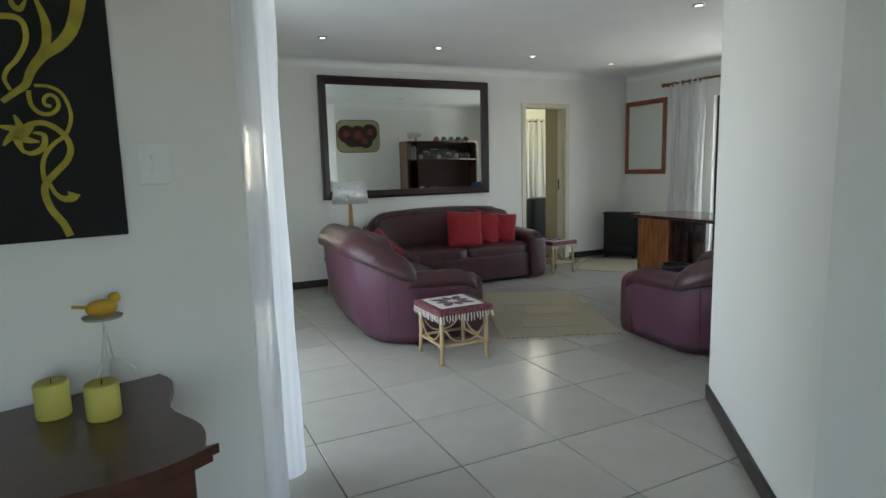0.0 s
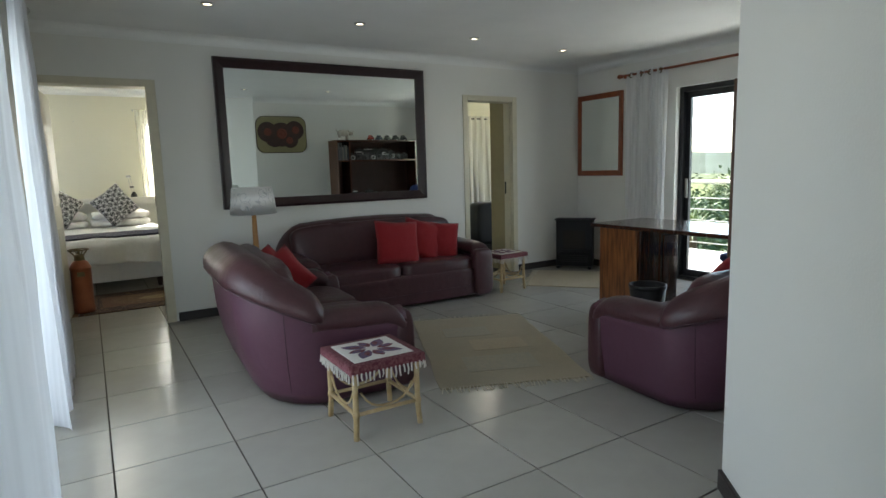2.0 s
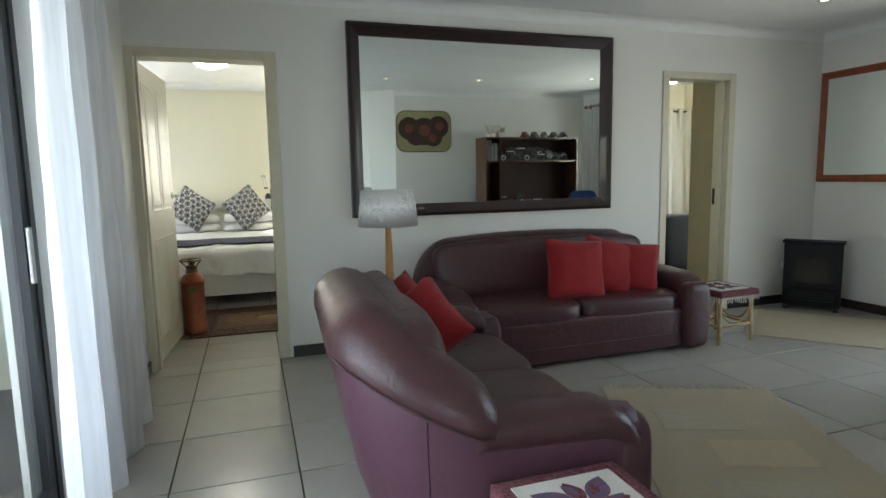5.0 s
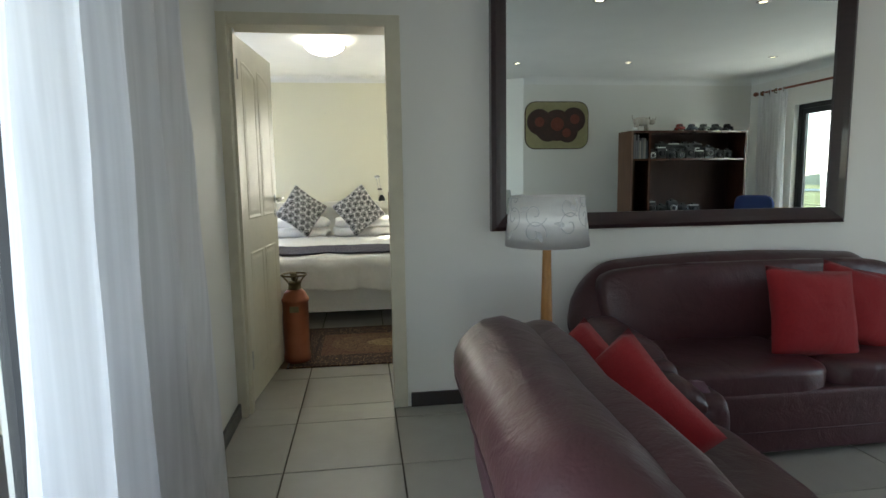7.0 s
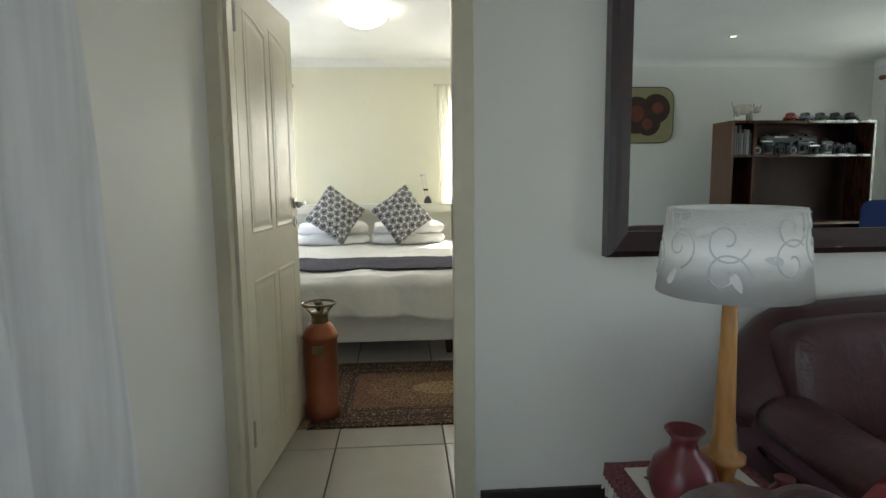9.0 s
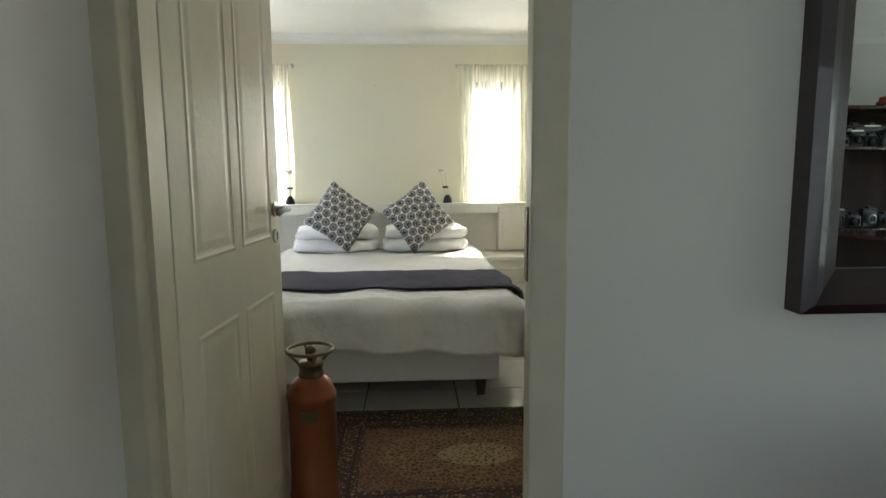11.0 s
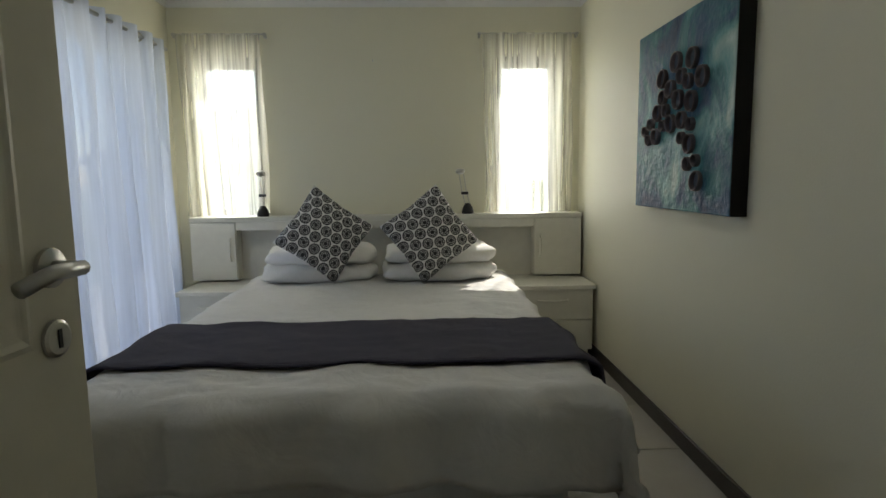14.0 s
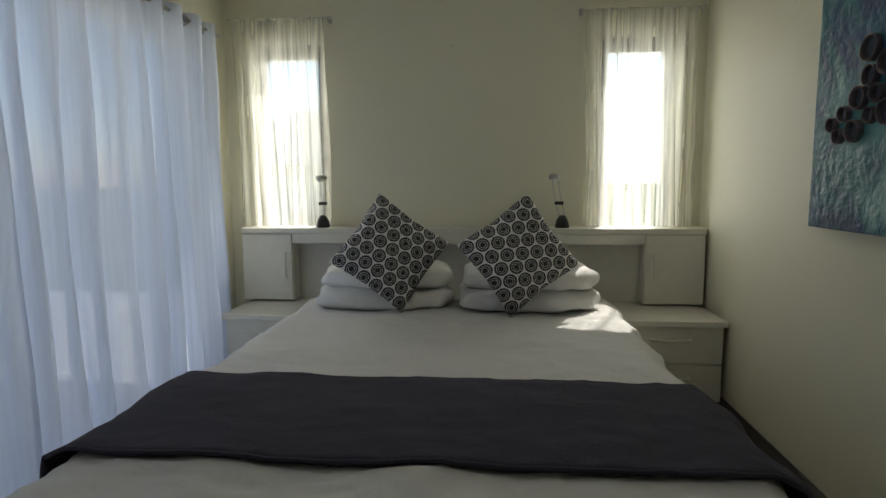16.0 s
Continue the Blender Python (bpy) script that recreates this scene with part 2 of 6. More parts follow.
def curtain(w, h, folds, depth, top_gather=1.0, n=None, seed=0, flare=0.0):
    """Hanging cloth in the local xz plane, from z 0 up to h, with deep folds."""
    rnd = random.Random(seed)
    n = n or folds * 10
    ph = [rnd.uniform(-0.6, 0.6) for _ in range(folds + 2)]
    bm = bmesh.new()
    rows = 18
    grid = []
    for j in range(rows + 1):
        v = j / rows
        row = []
        for i in range(n + 1):
            u = i / n
            k = u * folds
            p = ph[int(k)] * (1 - k % 1) + ph[int(k) + 1] * (k % 1)
            width = w * (1 + flare * (1 - v) ** 1.5) * (1 - (1 - top_gather) * v)
            x = (u - 0.5) * width + 0.012 * math.sin(k * 9 + v * 5)
            y = depth * (0.5 + 0.5 * (1 - v)) * math.sin(math.tau * (k + p * 0.5) + 0.8 * math.sin(v * 3 + p)) + 0.01 * noise.noise(Vector((u * 8, v * 6, seed)))
            row.append(bm.verts.new((x, y, v * h)))
        grid.append(row)
    for a, b in zip(grid, grid[1:]):
        for i in range(n):
            bm.faces.new((a[i], a[i + 1], b[i + 1], b[i]))
    return bm


def structure(name, bm, mat, label="", category="", smooth=False):
    return tagged(part(name, bm, mat, smooth=smooth), label, category, kind="structure")


# ---- the plan ----
NY, NT = 6.80, 0.15         # wall with the mirror and its doors: face and thickness
EX = 6.335                   # east wall with the sliding door
WX = 0.745                  # west wall
SY = 2.85                   # south wall of the living room
CZ = 2.40                   # ceiling
BZ = 2.47                   # bedroom ceiling
BX0, BX1, BY1 = -0.42, 2.465, 11.15   # bedroom
D1 = (0.772, 1.61)           # bedroom door opening
D2 = (4.665, 5.325)
DZ = 2.0


def prism(pts, z0, z1, bm=None):
    return add_ring(bm or bmesh.new(), [[(x, y, z0) for x, y in pts], [(x, y, z1) for x, y in pts]])


# ground slab and floors
structure("floor", box(-3.2, 6.6, -2.6, 10.9, -0.20, -0.008), GROUT, "grey-beige cement floor showing as joints between tiles", "floor")

bm = bmesh.new()
for x0, x1, z0 in ((WX - 0.2, D1[0], 0), (D1[1], D2[0], 0), (D2[1], EX + 0.17, 0), (D1[0], D1[1], DZ), (D2[0], D2[1], DZ)):
    add_box(bm, x0, x1, NY, NY + NT, z0 - 0.006, CZ)
structure("wall_north", bm, WALL, "smooth cream-white plastered wall", "wall")

# east wall with a wide opening
ES0, ES1, ESZ = 3.62, 5.39, 1.995
bm = bmesh.new()
for y0, y1, z0, z1 in ((SY - 0.2, ES0, -0.006, CZ), (ES1, NY, -0.006, CZ), (ES0, ES1, ESZ, CZ)):
    add_box(bm, EX, EX + 0.17, y0, y1, z0, z1)
structure("wall_east", bm, WALL, "cream-white plastered wall round a sliding door", "wall")

# south wall, the slanted passage wall and the passage
structure("wall_south", prism([(EX, SY - 0.15), (EX, SY), (3.36, SY), (3.03, 2.665), (2.17, 1.60), (2.30, 1.50), (3.10, 2.49), (3.42, SY - 0.15)], -0.006, CZ), WALL, "cream-white slanted passage wall meeting the living room wall", "wall")
structure("wall_passage_east", box(2.17, 2.32, -2.5, 1.60, -0.006, CZ), WALL, "white plastered passage wall", "wall")
# out of view: the opening is added so that light reaches the hall
bm = bmesh.new()
for x0, x1, z0 in ((-3.1, -0.9, -0.006), (1.3, 2.32, -0.006), (-0.9, 1.3, 2.1)):
    add_box(bm, x0, x1, -2.6, -2.45, z0, CZ)
structure("wall_passage_south", bm, WALL, "white plastered wall round an unseen opening added for light", "wall")
PW = Matrix.Translation((0.735, 2.55, 0)) @ pose(0, 0, 0, 0, 0, 16)   # slanted wall with the black painting, its end at the origin
structure("wall_painting", box(-3.4, 0, 0, 0.14, -0.006, CZ, m=PW), WALL, "cream plastered wall with a canvas on it", "wall")
structure("wall_passage_west", box(-3.1, -2.95, -2.5, 2.6, -0.006, CZ), WALL, "white plastered wall", "wall")

# west wall with its sliding door
WS0, WS1 = 2.96, 5.26
bm = bmesh.new()
for y0, y1, z0, z1 in ((2.62, WS0, -0.006, CZ), (WS1, NY, -0.006, CZ), (WS0, WS1, 2.05, CZ)):
    add_box(bm, WX - 0.2, WX, y0, y1, z0, z1)
structure("wall_west", bm, WALL, "cream-white plastered wall beside a sliding door", "wall")

# bedroom shell
W1, W2, WZ0, WZ1 = (-0.24, 0.19), (1.87, 2.295), 0.88, 2.08
BW0, BW1 = 8.5, 10.75
bm = bmesh.new()
for x0, x1, z0, z1 in ((BX0 - 0.2, W1[0], 0, BZ), (W1[1], W2[0], 0, BZ), (W2[1], BX1 + 0.15, 0, BZ), (*W1, 0, WZ0), (*W1, WZ1, BZ), (*W2, 0, WZ0), (*W2, WZ1, BZ)):
    add_box(bm, x0, x1, BY1, BY1 + 0.2, z0 - 0.006, z1)
structure("wall_bedroom_north", bm, WALL_BED, "cream painted bedroom wall with two narrow windows", "wall")
structure("wall_bedroom_east", box(BX1, BX1 + 0.15, NY + NT, BY1, -0.006, BZ), WALL_BED, "cream painted bedroom wall", "wall")
bm = bmesh.new()
for y0, y1, z0, z1 in ((NY + NT, BW0, 0, BZ), (BW1, BY1, 0, BZ), (BW0, BW1, 2.0, BZ)):
    add_box(bm, BX0 - 0.2, BX0, y0, y1, z0 - 0.006, z1)
structure("wall_bedroom_west", bm, WALL_BED, "cream painted bedroom wall behind long curtains", "wall")
structure("wall_bedroom_south", box(BX0 - 0.2, WX - 0.2, NY, NY + NT, -0.006, BZ), WALL_BED, "cream painted wall", "wall")

# room beyond the second door
structure("wall_study_north", box(3.9, 7.4, 9.6, 9.75, -0.006, CZ), WALL_BED, "cream painted wall of a further room", "wall")
structure("wall_study_west", box(3.9, 4.05, NY + NT, 9.6, -0.006, CZ), WALL_BED, "cream painted wall of a further room", "wall")
bm = bmesh.new()
for y0, y1, z0, z1 in ((NY + NT, 7.6, 0, CZ), (9.2, 9.6, 0, CZ), (7.6, 9.2, 0, 0.5), (7.6, 9.2, 2.1, CZ)):
    add_box(bm, 7.25, 7.4, y0, y1, z0 - 0.006, z1)
structure("wall_study_east", bm, WALL_BED, "cream painted wall with a window", "wall")

structure("ceiling", prism([(-3.2, -2.6), (7.5, -2.6), (7.5, 9.8), (BX1 + 0.15, 9.8), (BX1 + 0.15, NY + 0.13), (-3.2, NY + 0.13)], CZ, CZ + 0.2), CEIL, "smooth white painted ceiling", "ceiling")
structure("ceiling_bedroom", box(BX0 - 0.2, BX1 + 0.145, NY + 0.131, BY1 + 0.2, BZ, BZ + 0.13), CEIL, "smooth white painted bedroom ceiling", "ceiling")
structure("floor_study", box(6.6, 7.4, 6.9, 9.7, -0.2, -0.004), TILE, "cream tiled floor", "floor")


def cove(name, a, b, inward, mat=CEIL, top=CZ):
    """A plaster cornice of 7 cm along the ceiling from a to b."""
    a, b, k = Vector((*a, 0)), Vector((*b, 0)), Vector((*inward, 0))
    s = 0.075
    prof = [(0, 0), (0, -s)] + [(s * (1 - math.cos(i * math.pi / 12)) * 0.9 + 0.004, -s + s * math.sin(i * math.pi / 12) * 0.95) for i in range(0, 7)] + [(s, 0)]
    rings = [[p + k * u + Vector((0, 0, top + v)) for u, v in prof] for p in (a, b)]
    structure(name, add_ring(bmesh.new(), rings), mat, "white coved plaster cornice", "cornice")


cove("trim_cornice_north", (WX, NY), (EX, NY), (0, -1))
cove("trim_cornice_east", (EX, SY), (EX, NY), (-1, 0))
cove("trim_cornice_south", (3.36, SY), (EX, SY), (0, 1))
cove("trim_cornice_west", (WX, 2.7), (WX, NY), (1, 0))
cove("trim_cornice_bedroom_north", (BX0, BY1), (BX1, BY1), (0, -1), top=BZ)
cove("trim_cornice_bedroom_east", (BX1, NY + NT), (BX1, BY1), (-1, 0), top=BZ)
cove("trim_cornice_bedroom_west", (BX0, NY + NT), (BX0, BY1), (1, 0), top=BZ)


def skirting(name, a, b, inward):
    a, b = Vector((*a, 0)), Vector((*b, 0))
    d = (b - a)
    m = Matrix.Translation(a) @ Matrix.Rotation(math.atan2(d.y, d.x), 4, "Z")
    side = 1 if (Vector((-d.y, d.x, 0)).dot(Vector((*inward, 0))) > 0) else -1
    y0, y1 = sorted((0.0, 0.016 * side))
    structure(name, box(0, d.length, y0, y1, 0.0, 0.078, 0.004, m=m), SKIRT, "dark-stained wooden skirting board", "skirting")


skirting("baseboard_north_1", (D1[1] + 0.03, NY), (D2[0] - 0.05, NY), (0, -1))
skirting("baseboard_north_2", (D2[1] + 0.05, NY), (EX, NY), (0, -1))
skirting("baseboard_east_1", (EX, ES1 + 0.02), (EX, NY - 0.016), (-1, 0))
skirting("baseboard_south", (3.37, SY), (EX, SY), (0, 1))
skirting("baseboard_slant", (2.17, 1.60), (3.03, 2.665), (-1, 1))
skirting("baseboard_west", (WX, WS1 + 0.03), (WX, NY), (1, 0))
skirting("baseboard_bedroom_east", (BX1, NY + NT), (BX1, BY1), (-1, 0))
skirting("baseboard_bedroom_north", (BX0, BY1), (BX1, BY1), (0, -1))


def door_frame(name, x0, x1, rebated=False):
    """A painted steel frame wrapped round the wall's edge."""
    bm = bmesh.new()
    y0, y1 = NY - 0.012, NY + NT + 0.012
    add_box(bm, x0 - 0.04, x0 + 0.022, y0, y1, 0, DZ + 0.022, 0.004)
    if rebated:
        add_box(bm, x1 - 0.062, x1 + 0.012, y0, NY + 0.042, 0, DZ + 0.022, 0.004)
        add_box(bm, x1 - 0.012, x1 + 0.012, NY + 0.042, y1, 0, DZ + 0.022, 0.003)
    else:
        add_box(bm, x1 - 0.022, x1 + 0.04, y0, y1, 0, DZ + 0.022, 0.004)
        add_box(bm, x1 - 0.036, x1 - 0.022, NY + 0.04, NY + 0.10, 0, DZ - 0.035)
    add_box(bm, x0 + 0.022, x1 - (0.012 if rebated else 0.022), y0 + 0.001, y1 - 0.001, DZ - 0.035, DZ + 0.022, 0.004)
    add_box(bm, x0 + 0.022, x0 + 0.036, NY + 0.04, NY + 0.10, 0, DZ - 0.035)
    return structure(name, bm, FRAME, "cream painted steel door frame", "door frame")


f1 = door_frame("trim_door_frame_1", *D1, rebated=True)
part("strike_plate", box(D1[1] - 0.065, D1[1] - 0.0615, NY + 0.010, NY + 0.036, 1.0, 1.15, 0.001), BRASS, f1, "steel strike plate")
f2 = door_frame("trim_door_frame_2", *D2)
part("strike_plate", box(D2[1] - 0.040, D2[1] - 0.036, NY + 0.105, NY + 0.13, 0.92, 1.06, 0.001), BLACKP, f2, "dark strike plate")


def sliding_door(name, x, y0, y1, z1, side, leaves, label):
    """A black aluminium sliding door along y; side is +1 when the room lies at smaller x."""
    d = thing(name, 0, 0, 0, label, "sliding door", kind="structure")
    bm = bmesh.new()
    add_box(bm, x, x + 0.09, y0, y0 + 0.045, 0, z1)
    add_box(bm, x, x + 0.09, y1 - 0.045, y1, 0, z1)
    add_box(bm, x + 0.001, x + 0.089, y0 + 0.045, y1 - 0.045, z1 - 0.05, z1)
    add_box(bm, x + 0.001, x + 0.089, y0 + 0.045, y1 - 0.045, 0, 0.03)
    part("door_frame", bm, BLACK, d)
    w = (y1 - y0 - 0.09) / leaves
    for i in range(leaves):
        a, b = y0 + 0.045 + i * w - (0.02 if i else 0), y0 + 0.045 + (i + 1) * w
        xo = x + 0.012 + 0.036 * (i % 2)
        bm = bmesh.new()
        s = 0.055
        for q in ((a, a + s, 0.032, z1 - 0.052), (b - s, b, 0.032, z1 - 0.052), (a + s, b - s, 0.032, 0.10), (a + s, b - s, z1 - 0.11, z1 - 0.052)):
            add_box(bm, xo, xo + 0.034, *q)
        leaf = part("door_leaf", bm, BLACK, d)
        pane = part("pane", box(xo + 0.014, xo + 0.020, a + s, b - s, 0.10, z1 - 0.11), GLASS, leaf, "clear glass pane")
        pane.visible_shadow = False
        if i == leaves - 1:
            hx = xo - 0.014 if side > 0 else xo + 0.034
            part("handle", box(hx, hx + 0.014, b - s + 0.01, b - 0.012, 0.86, 1.06, 0.004), STEEL, leaf, "steel pull latch")
    return d


sliding_door("door_east", EX + 0.06, ES0, ES1, ESZ, 1, 2, "black aluminium sliding door with two clear glass leaves")
sliding_door("door_west", WX - 0.16, WS0, WS1, 2.05, -1, 2, "black aluminium sliding door, half hidden by a curtain")


def casement(name, x0, x1, y, z0, z1):
    w = thing(name, 0, 0, 0, "narrow aluminium window with a bright view", "window", kind="structure")
    bm = bmesh.new()
    s = 0.045
    for q in ((x0, x0 + s, z0, z1), (x1 - s, x1, z0, z1), (x0 + s, x1 - s, z0, z0 + s), (x0 + s, x1 - s, z1 - 0.09, z1)):
        add_box(bm, q[0], q[1], y, y + 0.06, q[2], q[3])
    part("window_frame", bm, BLACK, w)
    p = part("pane", box(x0 + s, x1 - s, y + 0.026, y + 0.032, z0 + s, z1 - 0.09), GLASS, w)
    p.visible_shadow = False


casement("window_1", *W1, BY1 + 0.08, WZ0, WZ1)
casement("window_2", *W2, BY1 + 0.08, WZ0, WZ1)

# tiled floor: half-metre tiles
STEP, GAP = 0.5, 0.0065
tile_mesh = None


def lay(parent, ox, oy, x0, x1, y0, y1, skip=lambda x, y: False):
    global tile_mesh
    if tile_mesh is None:
        bm = box(-STEP / 2 + GAP / 2, STEP / 2 - GAP / 2, -STEP / 2 + GAP / 2, STEP / 2 - GAP / 2, -0.008, 0, 0.0015, 1)
        tile_mesh = bpy.data.meshes.new("tile")
        bm.to_mesh(tile_mesh)
        bm.free()
        tile_mesh.materials.append(TILE)
    i0, i1 = math.floor((x0 - ox) / STEP), math.ceil((x1 - ox) / STEP)
    j0, j1 = math.floor((y0 - oy) / STEP), math.ceil((y1 - oy) / STEP)
    for i in range(i0, i1):
        for j in range(j0, j1):
            a, b = max(x0, ox + i * STEP), min(x1, ox + (i + 1) * STEP)
            c, d = max(y0, oy + j * STEP), min(y1, oy + (j + 1) * STEP)
            if b - a < 0.02 or d - c < 0.02 or skip((a + b) / 2, (c + d) / 2):
                continue
            t = new("tile", tile_mesh)
            t.parent = parent
            t.location = ((a + b) / 2, (c + d) / 2, random.uniform(-0.0004, 0.0004))
            t.scale = ((b - a) / STEP, (d - c) / STEP, 1)


# ---- downlights ----
def downlight(x, y):
    d = thing("downlight", x, y, CZ, "small round recessed steel ceiling downlight", "downlight", "ceiling downlights")
    part("rim", lathe([(0.028, -0.002), (0.030, -0.008), (0.044, -0.006), (0.046, 0.0), (0.028, 0.0)], 20, caps=False), STEEL, d, smooth=True)
    part("lens", lathe([(0.029, -0.003), (0.015, -0.005), (0.001, -0.005)], 16), BULB, d, "warm glowing bulb lens")


BULB = glowing("bulb", (1.0, 0.85, 0.6), 1.5)
for x in (1.89, 3.045, 4.20, 5.352):
    downlight(x, 5.66 + x * 0.066)
downlight(4.218, 3.83)
downlight(3.05, 3.72)
downlight(5.6, 4.2)

# ---- living room ----
def framed_mirror(name, m, w, h, border, depth, mat, label):
    """Lies in local xz, faces -y, its lower left corner at the origin."""
    t = new(name)
    t.matrix_world = m
    tagged(t, label, "mirror")
    for i, q in enumerate(((0, 0, 1), (1, 0, 1), (0, 1, 0), (1, 1, 0))):
        bm = bmesh.new()
        prof = [(0, 0), (0, -depth), (border * 0.25, -depth * 1.25), (border * 0.55, -depth * 0.9), (border, -depth * 0.45), (border, 0)]
        if i < 2:
            x = 0 if i == 0 else w
            s = 1 if i == 0 else -1
            rings = [[(x + s * u, v, u if e == 0 else h - u) for u, v in prof] for e in (0, 1)]
        else:
            z = 0 if i == 2 else h
            s = 1 if i == 2 else -1
            rings = [[(u if e == 0 else w - u, v, z + s * u) for u, v in prof] for e in (0, 1)]
        add_ring(bm, rings)
        part("frame_rail", bm, mat, t)
    part("mirror_pane", box(border - 0.004, w - border + 0.004, -0.012, -0.002, border - 0.004, h - border + 0.004), MIRROR, t, "silvered mirror glass")
    return t


framed_mirror("wall_mirror", pose(2.076, NY - 0.001, 0.937), 2.045, 1.30, 0.085, 0.050, MAHOG, "large wall mirror in a dark mahogany frame")
framed_mirror("wall_mirror", pose(EX - 0.001, 6.778, 1.098, 0, 0, -90), 0.70, 0.957, 0.065, 0.022, REDWOOD, "upright wall mirror in a reddish pine frame")

def arc_path(w, d, r, n=16):
    """U path of a seat facing +x: front of one arm, round the back, front of the other arm; with the outward normals."""
    pts = []
    for i in range(10):
        pts.append((d / 2 - (d - r) * i / 10, -w / 2, 0, -1, i / 10 * 0.3))
    for i in range(n + 1):
        a = math.pi / 2 * i / n
        pts.append((-d / 2 + r - r * math.sin(a), -w / 2 + r - r * math.cos(a), -math.sin(a), -math.cos(a), 0.3 + 0.2 * i / n))
    half = w / 2 - r
    k = max(2, int(half / 0.04))
    straight = [(-d / 2, half * (2 * i / (2 * k) - 1), -1, 0, 0.5) for i in range(1, 2 * k)]
    return pts + straight + [(x, -y, nx, -ny, 1 - q) for x, y, nx, ny, q in pts[::-1]]


def gathered(bm, axis_seams, deep, fold, seed):
    """Sink seams into the +x face of a stuffed pad, across y, and gather the leather beside them."""
    for v in bm.verts:
        x, y, z = v.co
        g = sum(math.exp(-((y - ys) / 0.016) ** 2) for ys in axis_seams)
        pull = sum(math.exp(-((y - ys) / 0.07) ** 2) for ys in axis_seams)
        v.co.x -= deep * g - fold * (0.35 + pull) * noise.noise(Vector((y * 34, z * 7, seed)))
    return bm


def tub_seat(name, m, w, d, r, hb, ha, seats, label, cat, back_seams=(), roll_from=0.255, arch=0.0):
    """A stuffed leather tub chair or sofa: curved shell, rolled top, seat and back cushions. Faces local +x."""
    t = new(name)
    t.matrix_world = m
    tagged(t, label, cat, "leather suite")
    path = arc_path(w, d, r)

    def height(q, y):
        e = min(1, max(0, (min(q, 1 - q) - 0.255) / 0.245))
        return ha + (hb - ha) * math.sin(e * math.pi / 2) ** 1.1 - arch * (2 * y / w) ** 2

    th = 0.17
    rings = []
    for x, y, nx, ny, q in path:
        h = height(q, y)
        lean = 0.15 + 0.85 * abs(nx)
        prof = [(-0.12 * lean - 0.03, 0.020), (-0.085 * lean - 0.014, 0.09), (-0.055 * lean, 0.22), (-0.022 * lean, 0.38), (0.0, h - 0.10), (-0.012, h - 0.05), (-0.04, h - 0.02), (-0.09, h - 0.01), (-0.13, h - 0.03), (-th, h - 0.11), (-th - 0.01, 0.30), (-th - 0.02, 0.10)]
        rings.append([(x + nx * u, y + ny * u, z) for u, z in prof])
    shell = part("shell", add_ring(bmesh.new(), rings), LEATHER_SIDE, t, "plum leather outer shell", smooth=True)
    for sg in (-1, 1):
        q = next(p for p in path if p[4] >= 0.36)
        h = height(q[4], q[1])
        ln = 0.15 + 0.85 * abs(q[2])
        pts = [(q[0] + q[2] * u, (q[1] + q[3] * u) * -sg, z) for u, z in ((-0.085 * ln - 0.012, 0.09), (-0.055 * ln + 0.001, 0.22), (-0.022 * ln + 0.001, 0.38), (0.001, h - 0.10))]
        part("seam", tube(pts, 0.0018, 6), SEAM, shell)
    # padded roll on top of the back, tapering down on to the arms
    sel = [q for q in path if roll_from - 0.001 <= q[4] <= 1 - roll_from + 0.001]
    run = [0.0]
    for a, b in zip(sel, sel[1:]):
        run.append(run[-1] + math.dist(a[:2], b[:2]))
    rings, edge = [], []
    for (x, y, nx, ny, q), l in zip(sel, run):
        h = height(q, y)
        e = min(l, run[-1] - l)
        k = math.sqrt(max(0.04, 1 - (1 - min(1, e / 0.11)) ** 2))
        ring = []
        for j in range(20):
            a = math.tau * j / 20
            cu, su = math.cos(a), math.sin(a)
            fat = 1 + 0.022 * noise.noise(Vector((l * 26, su * 0.8, 3.1))) * (0.4 + abs(cu)) + 0.03 * noise.noise(Vector((l * 7, j * 0.3, 8)))
            u = -0.095 + 0.135 * k * math.copysign(abs(cu) ** 0.8, cu) * fat
            z = h - 0.03 + 0.078 * k * math.copysign(abs(su) ** 0.85, su) * fat - 0.055 * k * max(0, cu) ** 1.5 - 0.03 * k * max(0, -cu)
            ring.append((x + nx * u, y + ny * u, z))
        rings.append(ring)
        edge.append(Vector(ring[19]) + Vector((nx, ny, 0)) * 0.001)
    roll = part("top_roll", add_ring(bmesh.new(), rings), LEATHER, t, "worn brown-purple leather roll with gathered seam", smooth=True)
    part("piping", tube(edge, 0.0045, 6), SEAM, roll)
    # arm pads towards the front
    for sgn in (-1, 1):
        rings = []
        for i in range(19):
            q = i / 18
            x = d / 2 + 0.045 - q * (d * 0.66)
            h = ha + 0.012 + 0.02 * q - 0.13 * max(0, 1 - q * 3.2) ** 2
            k = math.sqrt(max(0.05, 1 - (1 - min(1, q / 0.16)) ** 2))
            rings.append([(x, sgn * (w / 2 - 0.088) + 0.104 * k * math.copysign(abs(math.cos(math.tau * j / 16)) ** 0.8, math.cos(math.tau * j / 16)), h - 0.06 + 0.066 * k * math.sin(math.tau * j / 16) * (1 + 0.08 * noise.noise(Vector((x * 14, j * 0.5, sgn))))) for j in range(16)])
        part("arm_pad", add_ring(bmesh.new(), rings), LEATHER, t, "creased leather arm pad", smooth=True)
        part("arm_front", puff(0.13, 0.205, ha - 0.05, 0.42, 24, (d / 2 - 0.012, sgn * (w / 2 - 0.098), 0.02 + (ha - 0.05) / 2), wrinkle=0.015), LEATHER, t, smooth=True)
    iw = w - 2 * th
